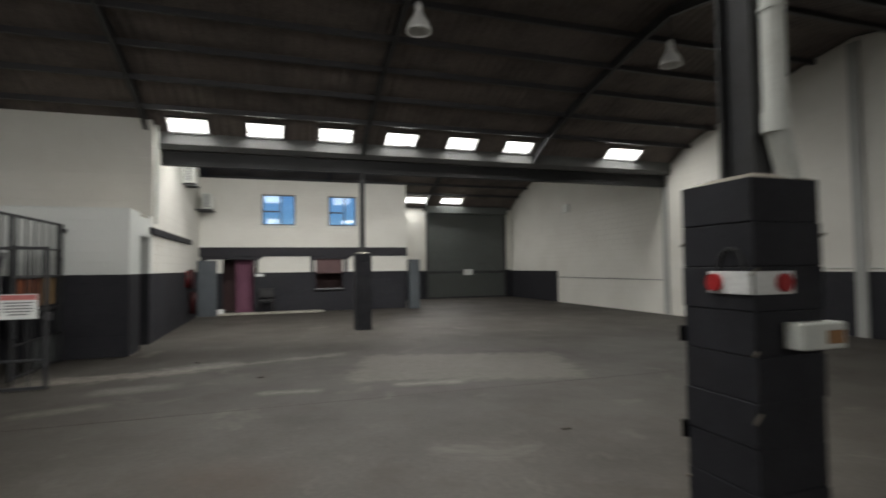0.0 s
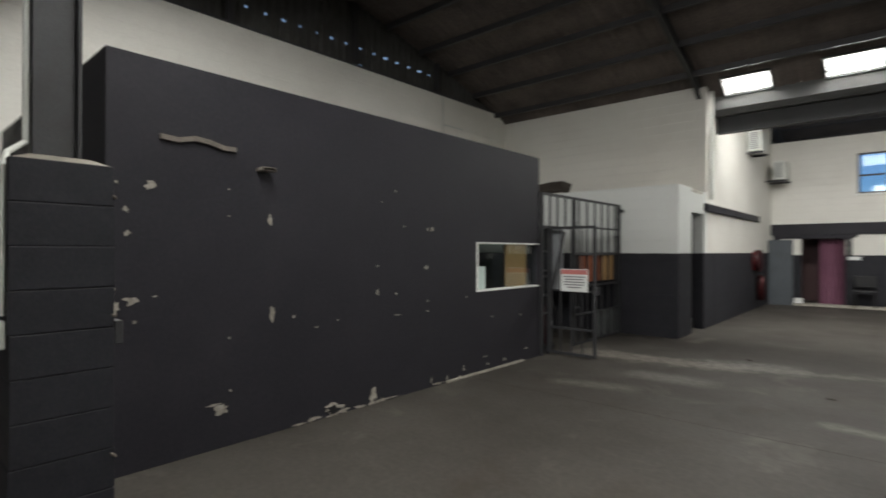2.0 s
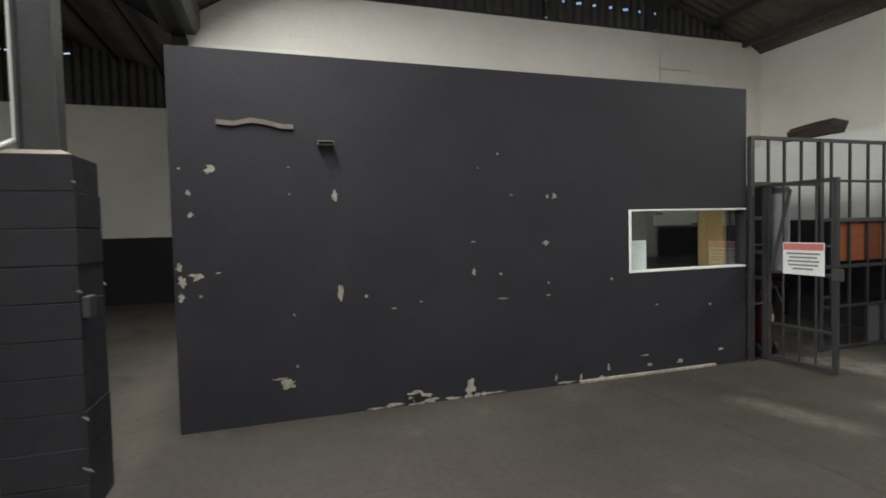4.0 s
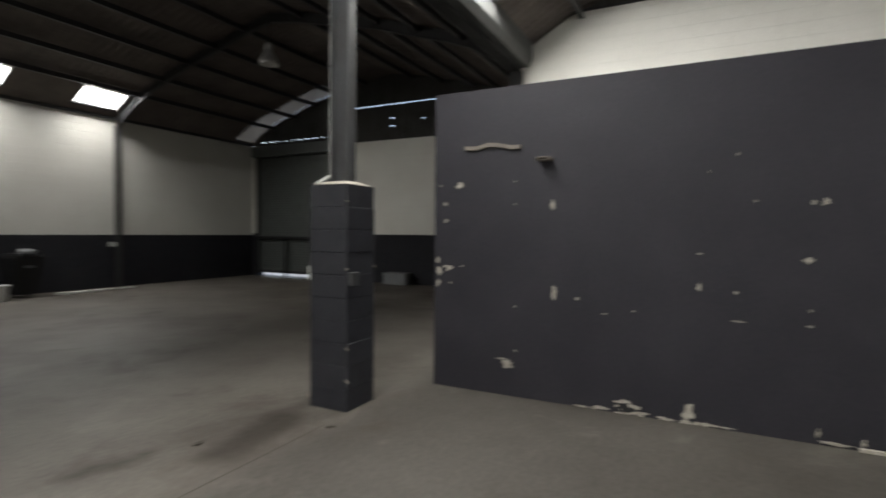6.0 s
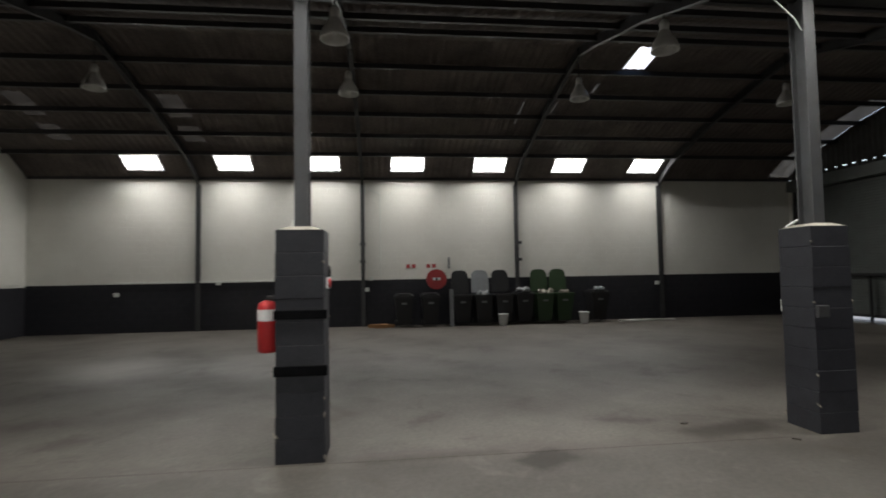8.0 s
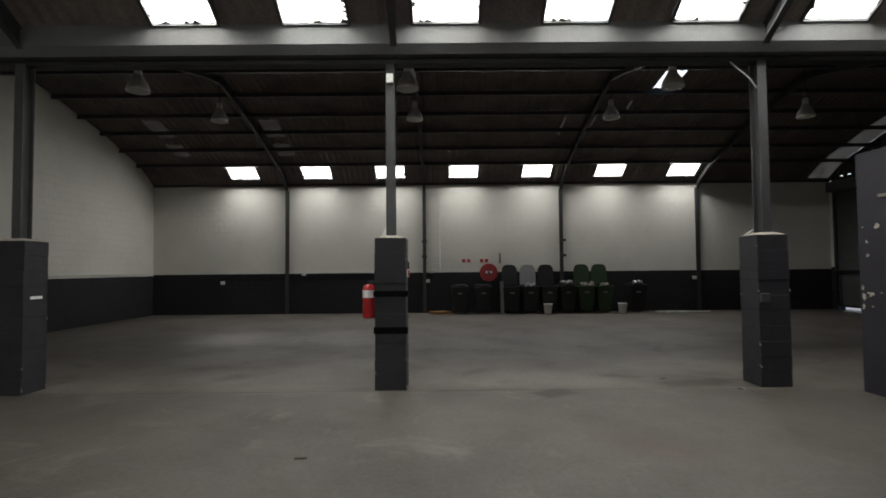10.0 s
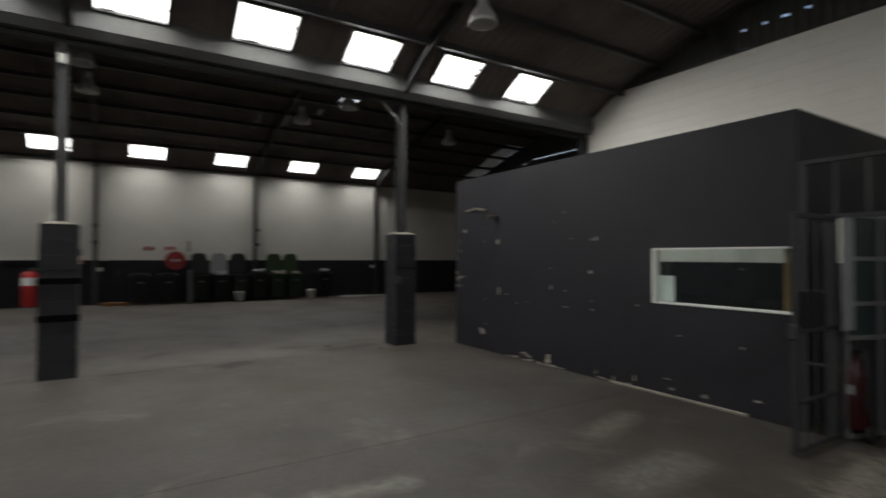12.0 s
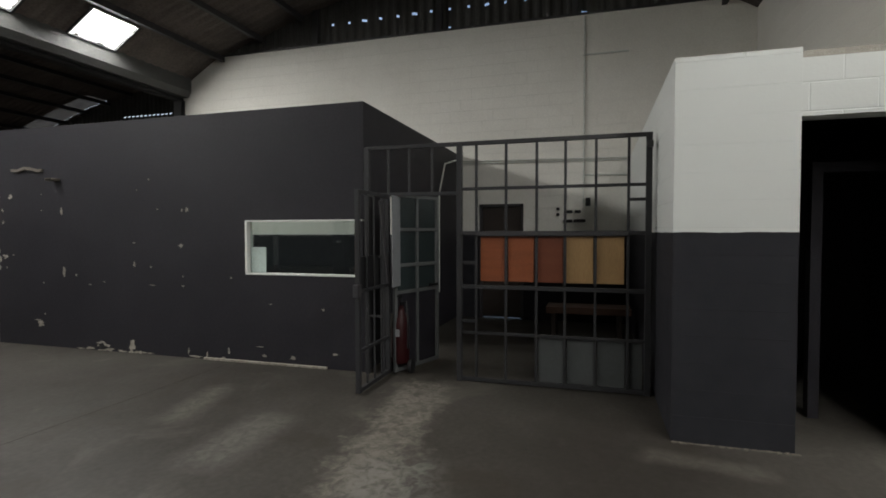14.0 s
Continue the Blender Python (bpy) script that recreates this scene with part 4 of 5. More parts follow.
for i in range(5):
    bm = B()
    w = (0.36, 0.3, 0.34, 0.32, 0.22)[i]
    box(bm, -3.015 - w / 2, -3.015 + w / 2, GY - 0.036, GY - 0.034, 1.205 - i * 0.04, 1.222 - i * 0.04)
    part("text_line", bm, M_GREYSHEET, s)

# things inside the cage
e = thing("fire_extinguisher", (-3.58, 7.5, 0), "red wheeled fire extinguisher on the floor by the cage gate", "extinguisher")
bm = B()
lathe(bm, [(0.0, 0.1), (0.08, 0.1), (0.1, 0.13), (0.1, 0.54), (0.08, 0.62), (0.05, 0.68), (0.03, 0.75), (0.0, 0.75)], (-3.58, 7.5, 0), 20)
part("cylinder", bm, M_RED_SHADED, e)
bm = B()
box(bm, -3.475, -3.465, 7.48, 7.53, 0.42, 0.5, 0.003)
part("label_plate", bm, M_BIN_GREY, e)
bm = B()
pipe(bm, [(-3.58, 7.5, 0.77), (-3.51, 7.6, 0.8), (-3.45, 7.64, 0.6), (-3.47, 7.63, 0.3)], 0.013, 8)
part("hose", bm, M_BLACK, e)
bm = B()
rod(bm, (-3.58, 7.5, 0.76), (-3.58, 7.5, 0.86), 0.025)
box(bm, -3.62, -3.5, 7.485, 7.515, 0.85, 0.875, 0.004)
part("valve_handle", bm, M_BLACK, e)
for dy in (-0.13, 0.13):
    bm = B()
    rod(bm, (-3.58, 7.5 + dy - 0.02, 0.08), (-3.58, 7.5 + dy + 0.02, 0.08), 0.08, 16)
    part("wheel", bm, M_BLACK, e)
# glazed door leaf, opened into the cage
d = thing("glazed_door", (-3.5, 7.47, 0), "grey aluminium door leaf with green glass panes, open", "door")
ang = Matrix.Translation((-3.5, 7.47, 0)) @ Matrix.Rotation(radians(160), 4, "Z")


def dpart(name, x0, x1, z0, z1, mat, t=0.02, lab=""):
    bm = B()
    box(bm, x0, x1, -t, t, z0, z1, 0.003)
    bm.transform(ang)
    return part(name, bm, mat, d, lab)


for x in (0.0, 0.37, 0.76):
    dpart("stile", x - 0.02, x + 0.02, 0.02, 2.0, M_FRAME_ALU)
for z in (0.04, 0.9, 1.2, 1.6, 1.98):
    dpart("door_rail", 0.02, 0.74, z - 0.02, z + 0.02, M_FRAME_ALU)
for z0, z1 in ((0.92, 1.18), (1.22, 1.58), (1.62, 1.96)):
    for x0 in (0.02, 0.39):
        dpart("pane", x0, x0 + 0.33, z0, z1, M_FROSTED, 0.004, "clouded green glass")
for x0 in (0.02, 0.39):
    dpart("panel", x0, x0 + 0.33, 0.06, 0.88, M_CHARCOAL, 0.008)
dpart("handle", 0.6, 0.73, 0.93, 0.96, M_BLACK, 0.05)
bm = B()
box(bm, -3.5, -3.28, 7.52, 7.535, 0.98, 1.96, 0.004)
single("hanging_strip", bm, M_BIN_GREY, "grey hanging strip beside the cage doorway", "strip")
bm = B()
box(bm, -3.97, -3.6, 6.93, 6.975, 0.0, 1.98, 0.006)
single("wooden_door", bm, M_PINE, "pale wooden door leaf leaning inside the enclosure", "door")
# bench in the cage
e = thing("wooden_bench", (-5.5, 9.45, 0), "brown timber bench standing in the dark cage", "bench")
for k in range(3):
    bm = B()
    box(bm, -5.72 + k * 0.15, -5.58 + k * 0.15, 8.95, 10.05, 0.47, 0.56, 0.005)
    part("seat_plank", bm, M_WOOD, e)
for y in (9.05, 9.9):
    bm = B()
    box(bm, -5.7, -5.3, y - 0.03, y + 0.03, 0.0, 0.47, 0.004)
    part("leg", bm, M_DOOR_BROWN, e)
# door in the west wall with light below it
e = thing("door_1", (X_WEST_MID, 7.95, 0), "dark brown flush door with daylight under it", "door", kind="structure")
bm = B()
box(bm, X_WEST_MID - 0.1, X_WEST_MID - 0.05, DOOR_W[0] + 0.05, DOOR_W[1] - 0.05, 0.022, DOOR_W[2] - 0.05, 0.004)
part("leaf", bm, M_DOOR_BROWN, e)
for y0, y1, z0, z1 in ((DOOR_W[0], DOOR_W[0] + 0.05, 0, DOOR_W[2]), (DOOR_W[1] - 0.05, DOOR_W[1], 0, DOOR_W[2]), (DOOR_W[0], DOOR_W[1], DOOR_W[2] - 0.05, DOOR_W[2])):
    bm = B()
    box(bm, X_WEST_MID - 0.15, X_WEST_MID + 0.02, y0, y1, z0, z1, 0.004)
    part("door_frame", bm, M_BLACK_STEEL, e)
# switch boxes and conduits on the west wall
for y0, y1, z0, z1 in ((9.08, 9.2, 1.9, 1.95), (9.24, 9.34, 1.9, 1.95), (9.05, 9.2, 1.74, 1.79), (9.22, 9.42, 1.74, 1.79), (9.42, 9.5, 2.02, 2.16), (8.93, 8.98, 1.85, 1.9), (8.93, 8.98, 1.95, 2.0)):
    bm = B()
    box(bm, X_WEST_MID, X_WEST_MID + 0.05, y0, y1, z0, z1, 0.006)
    single("switch_box", bm, M_BLACK, "small black electrical box on the white wall", "switch box", "electrical boxes")
for pts, r in (([(X_WEST_MID + 0.03, 7.2, 2.87), (X_WEST_MID + 0.03, 10.1, 2.828)], 0.012), ([(X_WEST_MID + 0.03, 7.2, 2.83), (X_WEST_MID + 0.03, 10.1, 2.795)], 0.012), ([(X_WEST_MID + 0.03, 9.38, 2.553), (X_WEST_MID + 0.03, 10.1, 2.545)], 0.012), ([(X_WEST_MID + 0.03, 9.36, 4.6), (X_WEST_MID + 0.03, 10.1, 4.6)], 0.016), ([(X_WEST_MID + 0.02, 9.385, 2.08), (X_WEST_MID + 0.02, 9.385, 5.25)], 0.014)):
    bm = B()
    pipe(bm, pts, r, 8)
    single("conduit", bm, M_PIPE, "thin pale conduit run on the wall", "conduit", "wall conduits")
bm = B()
pipe(bm, [(X_WEST_MID + 0.04, 7.2, 2.85), (-6.9, 7.25, 2.82), (-6.4, 7.2, 2.7), (-6.2, 7.16, 2.2), (-6.2, 7.16, 0.6)], 0.012, 8)
single("loose_cable", bm, M_PIPE, "loose grey cable hanging down the partition end", "cable")
bm = B()
for k in range(4):
    pipe(bm, [(-5.55, 10.36 + 0.07 * (k % 2), 2.9 + 0.05 * k), (-5.2, 10.4 + 0.05 * k, 2.93 + 0.06 * k), (-4.85, 10.42, 2.94 + 0.05 * k), (-4.7, 10.4 + 0.04 * k, 2.9 + 0.04 * k)], 0.05, 8)
single("rolled_matting", bm, M_DARKSTAIN, "bundle of dark brown matting lying on the low store roof", "bundle")

# ---- store block north of the cage ----
BX, BY = -2.36, 10.14
DO = (10.95, 11.78, 2.37)
LOW, UY = 2.84, 12.0
bm = B()
box(bm, X_WEST_MID, BX, BY, BY + 0.2, 0, LOW)
structure("store_wall_front", bm, M_BLOCK_F, "fresh white painted low store wall, charcoal below")


def side_profile(y0, y1):
    pts = []
    for i in range(41):
        y = y0 + (y1 - y0) * i / 40
        o = (y - Y_1) if y < Y_2 else (y - Y_2)
        pts.append((y, roof_z(o) - 0.04))
    return pts


bm = B()
box(bm, BX - 0.2, BX, BY + 0.2, DO[0], 0, LOW)
box(bm, BX - 0.2, BX - 0.012, DO[0], DO[1], DO[2], LOW - 0.07)
box(bm, BX - 0.2, BX, DO[1], UY, 0, LOW)
structure("store_wall_side", bm, M_BLOCK_E, "fresh white painted block wall of the low store, charcoal below")
bm = B()
box(bm, X_WEST_MID, BX - 0.02, BY + 0.2, UY, LOW - 0.14, LOW - 0.02)
structure("store_roof", bm, M_CEMENT, "flat bare slab over the low store", "roof")
bm = B()
prism(bm, [(UY, 0)] + side_profile(UY, 12.6) + [(12.6, 0)], "x", BX - 0.2, BX)
prism(bm, [(12.62, 0)] + side_profile(12.63, 19.32) + [(19.32, 0)], "x", BX - 0.2, BX)
structure("upper_wall_side", bm, M_UPPER_E, "white painted tall side wall with charcoal lower band")
bm = B()
box(bm, X_WEST_MID, BX - 0.2, UY, UY + 0.2, LOW - 0.14, roof_z(UY - Y_1) - 0.02)
structure("upper_wall_front", bm, M_WALL_N, "off-white painted tall wall above the low store")

# dark lobby behind the doorway, in the same charcoal as the partition
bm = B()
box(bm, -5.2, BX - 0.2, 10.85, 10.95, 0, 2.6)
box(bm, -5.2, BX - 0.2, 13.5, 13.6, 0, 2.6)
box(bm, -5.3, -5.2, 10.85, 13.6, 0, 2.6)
structure("lobby_wall", bm, M_CHARCOAL, "dark lobby walls behind the doorway")
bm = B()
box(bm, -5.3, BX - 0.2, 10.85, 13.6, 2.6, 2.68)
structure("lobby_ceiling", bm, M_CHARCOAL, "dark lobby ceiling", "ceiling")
bm = B()
box(bm, -3.9, -3.0, 10.95, 11.0, 0, 2.0, 0.01)
single("door_2", bm, M_DOOR_BROWN, "dark flush door inside the lobby", "door", kind="structure")
bm = B()
for y in (11.35, 12.25):
    box(bm, -3.3, -3.2, y - 0.04, y + 0.04, 0, 2.06)
box(bm, -3.3, -3.2, 11.31, 12.29, 2.06, 2.14)
single("door_frame", bm, M_CHARCOAL, "dark inner door frame in the lobby", "door frame", kind="structure")
# conduit tray high on the side wall, red hose reel, boards
bm = B()
box(bm, BX, BX + 0.06, 11.8, 17.2, 2.44, 2.6, 0.01)
single("cable_tray", bm, M_CHARCOAL, "charcoal painted cable tray along the store wall", "cable tray")
bm = B()
pipe(bm, [(BX + 0.05, 12.2, 2.7), (BX + 0.05, 12.2, 5.0)], 0.04)
single("downpipe", bm, M_PIPE, "white pipe up the store wall", "pipe")


def ac_unit(x, y, z):
    e = thing("air_conditioner", (x, y, z), "off-white air conditioner unit on wall brackets", "air conditioner", "air conditioners")
    bm = B()
    box(bm, x, x + 0.32, y - 0.42, y + 0.42, z, z + 0.55, 0.015)
    part("casing", bm, M_PIPE, e)
    for i in range(9):
        bm = B()
        box(bm, x + 0.05, x + 0.27, y - 0.43, y - 0.42, z + 0.06 + i * 0.05, z + 0.085 + i * 0.05)
        part("louvre", bm, M_GREYSHEET, e)
    for dy in (-0.3, 0.3):
        bm = B()
        box(bm, x - 0.2, x + 0.36, y + dy - 0.02, y + dy + 0.02, z - 0.06, z, 0.003)
        part("bracket", bm, M_BLACK_STEEL, e)
    return e


ac_unit(BX + 0.02, 16.2, 4.25)
ac_unit(BX + 0.2, 18.7, 3.75)
e = thing("hose_reel", (BX, 16.6, 1.3), "red fire hose reel on the store wall", "hose reel", "hose reels")
bm = B()
rod(bm, (BX + 0.06, 16.6, 1.35), (BX + 0.2, 16.6, 1.35), 0.3, 24)
part("reel", bm, M_RED_SHADED, e)
bm = B()
box(bm, BX, BX + 0.06, 16.55, 16.65, 1.1, 1.6)
part("bracket", bm, M_RED, e)
bm = B()
lathe(bm, [(0, 0.25), (0.1, 0.25), (0.1, 0.85), (0.04, 0.95), (0, 0.95)], (BX + 0.14, 16.9, 0), 14)
single("fire_extinguisher", bm, M_RED_SHADED, "red fire extinguisher hung on the store wall", "extinguisher")

# ---- offices in the north bay ----
OY, OX1, OT = 19.32, 5.33, 5.0
W1, W2 = (-0.22, 0.99), (2.23, 3.31)
ODOOR, OWIN = (-1.58, -0.5, 2.0), (1.75, 2.76, 0.87, 2.0)
bm = B()
Z1, Z2 = 3.28, 4.45
for x0, x1, z0, z1 in ((BX, ODOOR[0], 0, Z1), (ODOOR[0], ODOOR[1], ODOOR[2], Z1), (ODOOR[1], OWIN[0], 0, Z1), (OWIN[0], OWIN[1], 0, OWIN[2]), (OWIN[0], OWIN[1], OWIN[3], Z1), (OWIN[1], OX1, 0, Z1),
                       (BX, W1[0], Z1, Z2), (W1[1], W2[0], Z1, Z2), (W2[1], OX1, Z1, Z2), (BX, OX1, Z2, OT)):
    box(bm, x0, x1, OY, OY + 0.2, z0, z1)
structure("office_wall", bm, M_OFFICE, "white painted two-storey office front with charcoal lower band")
bm = B()
box(bm, OX1 - 0.2, OX1, OY + 0.2, Y_N, 0, OT)
structure("office_side_wall", bm, M_WALL_W, "white office side wall with charcoal lower band")
bm = B()
box(bm, BX, OX1 - 0.2, OY + 0.2, Y_N, 2.5, 2.65)
structure("office_upper_floor", bm, M_WHITE, "office upper floor slab", "floor")
bm = B()
box(bm, BX, OX1 + 0.02, OY - 0.05, OY, 2.11, 2.45, 0.006)
structure("trim", bm, M_CHARCOAL, "charcoal beam band across the office front", "band")
for x0, x1 in ((-2.3, -0.55 + 0.2), (1.55, 2.95)):
    bm = B()
    prism(bm, [(x0, 2.11), (x0, 1.5), (x0 + 0.12, 1.5), (x0 + 0.12, 1.95), (x0 + 0.25, 2.0), (x1 - 0.25, 2.0), (x1 - 0.12, 1.95), (x1 - 0.12, 1.5), (x1, 1.5), (x1, 1.98), (x1 + 0.12, 2.05), (x1 + 0.15, 2.11)], "y", OY - 0.03, OY)
    structure("trim", bm, M_CHARCOAL, "charcoal painted stepped surround", "surround")
for (x0, x1), lab in ((W1, "blue tinted office window with a dark frame"), (W2, "blue tinted office window, dark framed")):
    e = thing("window_2", ((x0 + x1) / 2, OY, Z1), lab, "window", "office windows", "structure")
    for a, b, c, d2 in ((x0, x1, Z1, Z1 + 0.05), (x0, x1, Z2 - 0.05, Z2), (x0, x0 + 0.05, Z1, Z2), (x1 - 0.05, x1, Z1, Z2), ((x0 + x1) / 2 + 0.05, (x0 + x1) / 2 + 0.1, Z1, Z2), (x0, (x0 + x1) / 2, Z1 + 0.5, Z1 + 0.55)):
        bm = B()
        box(bm, a, b, OY + 0.02, OY + 0.08, c, d2, 0.004)
        part("window_frame", bm, M_BLACK_STEEL, e)
    for a, b in ((x0 + 0.05, (x0 + x1) / 2 + 0.05), ((x0 + x1) / 2 + 0.1, x1 - 0.05)):
        bm = B()
        box(bm, a, b, OY + 0.045, OY + 0.05, Z1 + 0.05, Z2 - 0.05)
        part("pane", bm, M_GLASS_BLUE, e).visible_shadow = False
    bm = B()
    box(bm, x0 - 0.04, x1 + 0.04, OY - 0.05, OY + 0.02, Z1 - 0.05, Z1, 0.004)
    part("window_sill", bm, M_WHITE, e)
# ground-floor rooms behind the openings
bm = B()
box(bm, BX, OX1 - 0.2, OY + 1.6, OY + 1.7, 0, 2.5)
structure("office_inner_wall", bm, M_MAROON, "dim maroon inner wall")
e = thing("curtain", (-0.8, OY + 0.3, 0), "pink cloth curtain hanging in the office doorway", "curtain")
bm = B()
n = 26
front = [(-1.15 + 0.62 * i / n, OY + 0.3 + 0.035 * math.sin(i * 1.5)) for i in range(n + 1)]
prism(bm, front + [(x, y + 0.02) for x, y in reversed(front)], "z", 0.02, 1.99)
part("cloth", bm, M_PINK, e)
bm = B()
rod(bm, (-1.58, OY + 0.3, 1.99), (-0.5, OY + 0.3, 1.99), 0.012)
part("curtain_rail", bm, M_STEEL, e)
bm = B()
box(bm, OWIN[0] + 0.02, OWIN[1] - 0.02, OY + 0.08, OY + 0.12, 1.45, OWIN[3], 0.004)
single("hatch_shutter", bm, M_MAROON, "maroon hatch shutter half down in the office front", "hatch")
bm = B()
box(bm, OWIN[0] - 0.03, OWIN[1] + 0.03, OY - 0.14, OY + 0.1, 0.82, 0.87, 0.006)
single("hatch_counter", bm, M_GREYSHEET, "grey counter ledge below the office hatch", "counter")
bm = B()
box(bm, 5.35, 5.75, 18.8, 19.2, 0, 1.95, 0.012)
single("locker", bm, M_BLUEGREY, "blue-grey upright locker beside the office corner", "locker")
for x0, x1, y0, z1, mat, nm, lab in ((-2.32, -1.7, 18.6, 1.95, M_BLUEGREY, "display_stand", "blue-grey panel standing by the office door"), ):
    bm = B()
    box(bm, x0, x1, y0, y0 + 0.06, 0, z1, 0.01)
    single(nm, bm, mat, lab, "stand")
bm = B()
box(bm, -0.45, -0.15, OY - 0.012, OY, 1.36, 1.46)
single("notice", bm, M_SHEETWHITE, "small white notice on the office wall", "sign")
bm = B()
box(bm, -1.72, -1.5, OY - 0.35, OY - 0.2, 0, 0.2, 0.01)
single("carton", bm, M_SHEETWHITE, "small white carton on the office step", "carton")
bm = B()
box(bm, BX, 2.0, OY - 0.6, OY, 0, 0.05, 0.008)
single("step", bm, M_CEMENT, "low pale concrete step along the office front", "step", kind="structure")
# black chair by the office wall
e = thing("chair", (-0.05, OY - 0.4, 0), "black plastic chair against the office wall", "chair")
bm = B()
box(bm, -0.3, 0.2, OY - 0.65, OY - 0.18, 0.45, 0.52, 0.02)
part("seat", bm, M_BLACK, e)
bm = B()
box(bm, -0.3, 0.2, OY - 0.2, OY - 0.14, 0.58, 0.92, 0.02)
part("backrest", bm, M_BLACK, e)
for x in (-0.27, 0.17):
    for y in (OY - 0.62, OY - 0.2):
        bm = B()
        rod(bm, (x, y, 0.05), (x, y, 0.46), 0.018, 8)
        part("leg", bm, M_BLACK, e)

# ---- high bay lamps ----


def high_bay(x, y, z, drop):
    e = thing("high_bay_lamp", (x, y, z), "unlit spun aluminium high bay lamp on a short drop rod", "ceiling lamp", "high bay lamps")
    z += 0.07
    drop -= 0.07
    bm = B()
    lathe(bm, [(0.05, 0.34), (0.08, 0.31), (0.1, 0.26), (0.125, 0.22), (0.175, 0.14), (0.205, 0.05), (0.21, 0.0), (0.202, 0.0), (0.197, 0.05), (0.167, 0.13), (0.115, 0.21)], (x, y, z), 24)
    part("shade", bm, M_ALU, e, "spun aluminium bell shade")
    bm = B()
    lathe(bm, [(0.0, 0.49), (0.045, 0.49), (0.07, 0.44), (0.07, 0.33), (0.05, 0.31), (0, 0.31)], (x, y, z), 16)
    part("gear_housing", bm, M_ALU, e)
    bm = B()
    lathe(bm, [(0.0, 0.26), (0.035, 0.24), (0.05, 0.16), (0.03, 0.08), (0, 0.07)], (x, y, z), 14)
    part("bulb", bm, M_SHEETWHITE, e)
    bm = B()
    rod(bm, (x, y, z + 0.46), (x, y, z + drop), 0.012, 8)
    part("drop_rod", bm, M_STEEL, e)
    return e


for x, y in ((7.58, -1.65), (2.5, -1.65), (-2.52, -1.65)):
    high_bay(x, y, 4.92, roof_z(y - Y_S) - 4.92)
for x in (7.5, 2.53, -2.48, -7.45):
    high_bay(x, -5.02, 5.32, roof_z(5.84) - 5.32)
for x, y, z in ((-2.5, 6.8, 5.35), (2.52, 6.8, 5.35), (7.5, 6.8, 5.35), (-2.57, 3.38, 4.95), (2.5, 3.38, 4.95)):
    high_bay(x, y, z, roof_z(y - Y_1) - z)
high_bay(2.44, 16.7, 4.92, roof_z(16.7 - Y_2) - 4.92)

# ---- fittings on the columns ----
CX, CY = COLS[1]
e = thing("downpipe", (CX, CY - 0.165, 2.0), "white plastic rainwater pipe cranked into the block pier", "pipe")
bm = B()
pipe(bm, [(CX + 0.005, CY - 0.165, 4.6), (CX + 0.005, CY - 0.165, 2.27), (CX + 0.1, CY - 0.15, 2.03)], 0.052, 16)
part("pipe", bm, M_PIPE, e)
bm = B()
rod(bm, (CX + 0.005, CY - 0.165, 2.24), (CX + 0.005, CY - 0.165, 2.34), 0.058, 16)
part("socket", bm, M_PIPE, e)
bm = B()
rod(bm, (CX + 0.005, CY - 0.165, 2.82), (CX + 0.005, CY - 0.165, 2.84), 0.058, 16)
part("clip", bm, M_PIPE, e)
# red and white marker plates at the corner
for nm, (x0, x1, y0, y1), red in (("a", (CX - 0.216, CX - 0.209, CY - 0.2, CY + 0.03), 1), ("b", (CX - 0.2, CX + 0.02, CY - 0.216, CY - 0.209), 0)):
    e = thing("marker_plate", ((x0 + x1) / 2, (y0 + y1) / 2, 1.5), "white plate with a red reflector on the pier corner", "marker", "marker plates")
    bm = B()
    box(bm, x0 - 0.01, x1, y0, y1, 1.49, 1.595, 0.004)
    part("plate", bm, M_SHEETWHITE, e)
    bm = B()
    if red:
        rod(bm, (x0 - 0.03, y1 - 0.045, 1.543), (x0 - 0.008, y1 - 0.045, 1.543), 0.042, 16)
    else:
        rod(bm, (x1 - 0.07, y0 - 0.02, 1.543), (x1 - 0.07, y0 + 0.004, 1.543), 0.042, 16)
    part("reflector", bm, M_RED, e)
e = thing("socket_box", (CX + 0.1, CY - 0.25, 1.32), "white electrical socket box with a brown cover", "socket")
bm = B()
box(bm, CX - 0.05, CX + 0.22, CY - 0.3, CY - 0.21, 1.245, 1.365, 0.01)
part("case", bm, M_PIPE, e)
bm = B()
box(bm, CX + 0.1, CX + 0.2, CY - 0.306, CY - 0.298, 1.27, 1.33, 0.004)
part("cover", bm, M_CARD, e)
bm = B()
for k in range(9):
    a0, a1 = math.pi * k / 9, math.pi * (k + 1) / 9
    rod(bm, (CX - 0.225, CY - 0.1 + 0.07 * math.cos(a0), 1.6 + 0.1 * math.sin(a0)), (CX - 0.225, CY - 0.1 + 0.07 * math.cos(a1), 1.6 + 0.1 * math.sin(a1)), 0.009, 8)
single("cable_loop", bm, M_BLACK, "black cable looped over the marker plates", "cable")
# straps and red cylinder case on the extinguisher pier
for z0, z1 in ((1.235, 1.315), (0.745, 0.835)):
    bm = B()
    box(bm, CX - 0.235, CX + 0.222, CY + 0.2, CY + 0.222, z0, z1, 0.006)
    single("strap", bm, M_STRAP, "black strap across the face of the block pier", "strap", "pier straps")
e = thing("fire_extinguisher", (CX + 0.3, CY + 0.02, 0.95), "red fire extinguisher in a case strapped to the pier", "extinguisher")
bm = B()
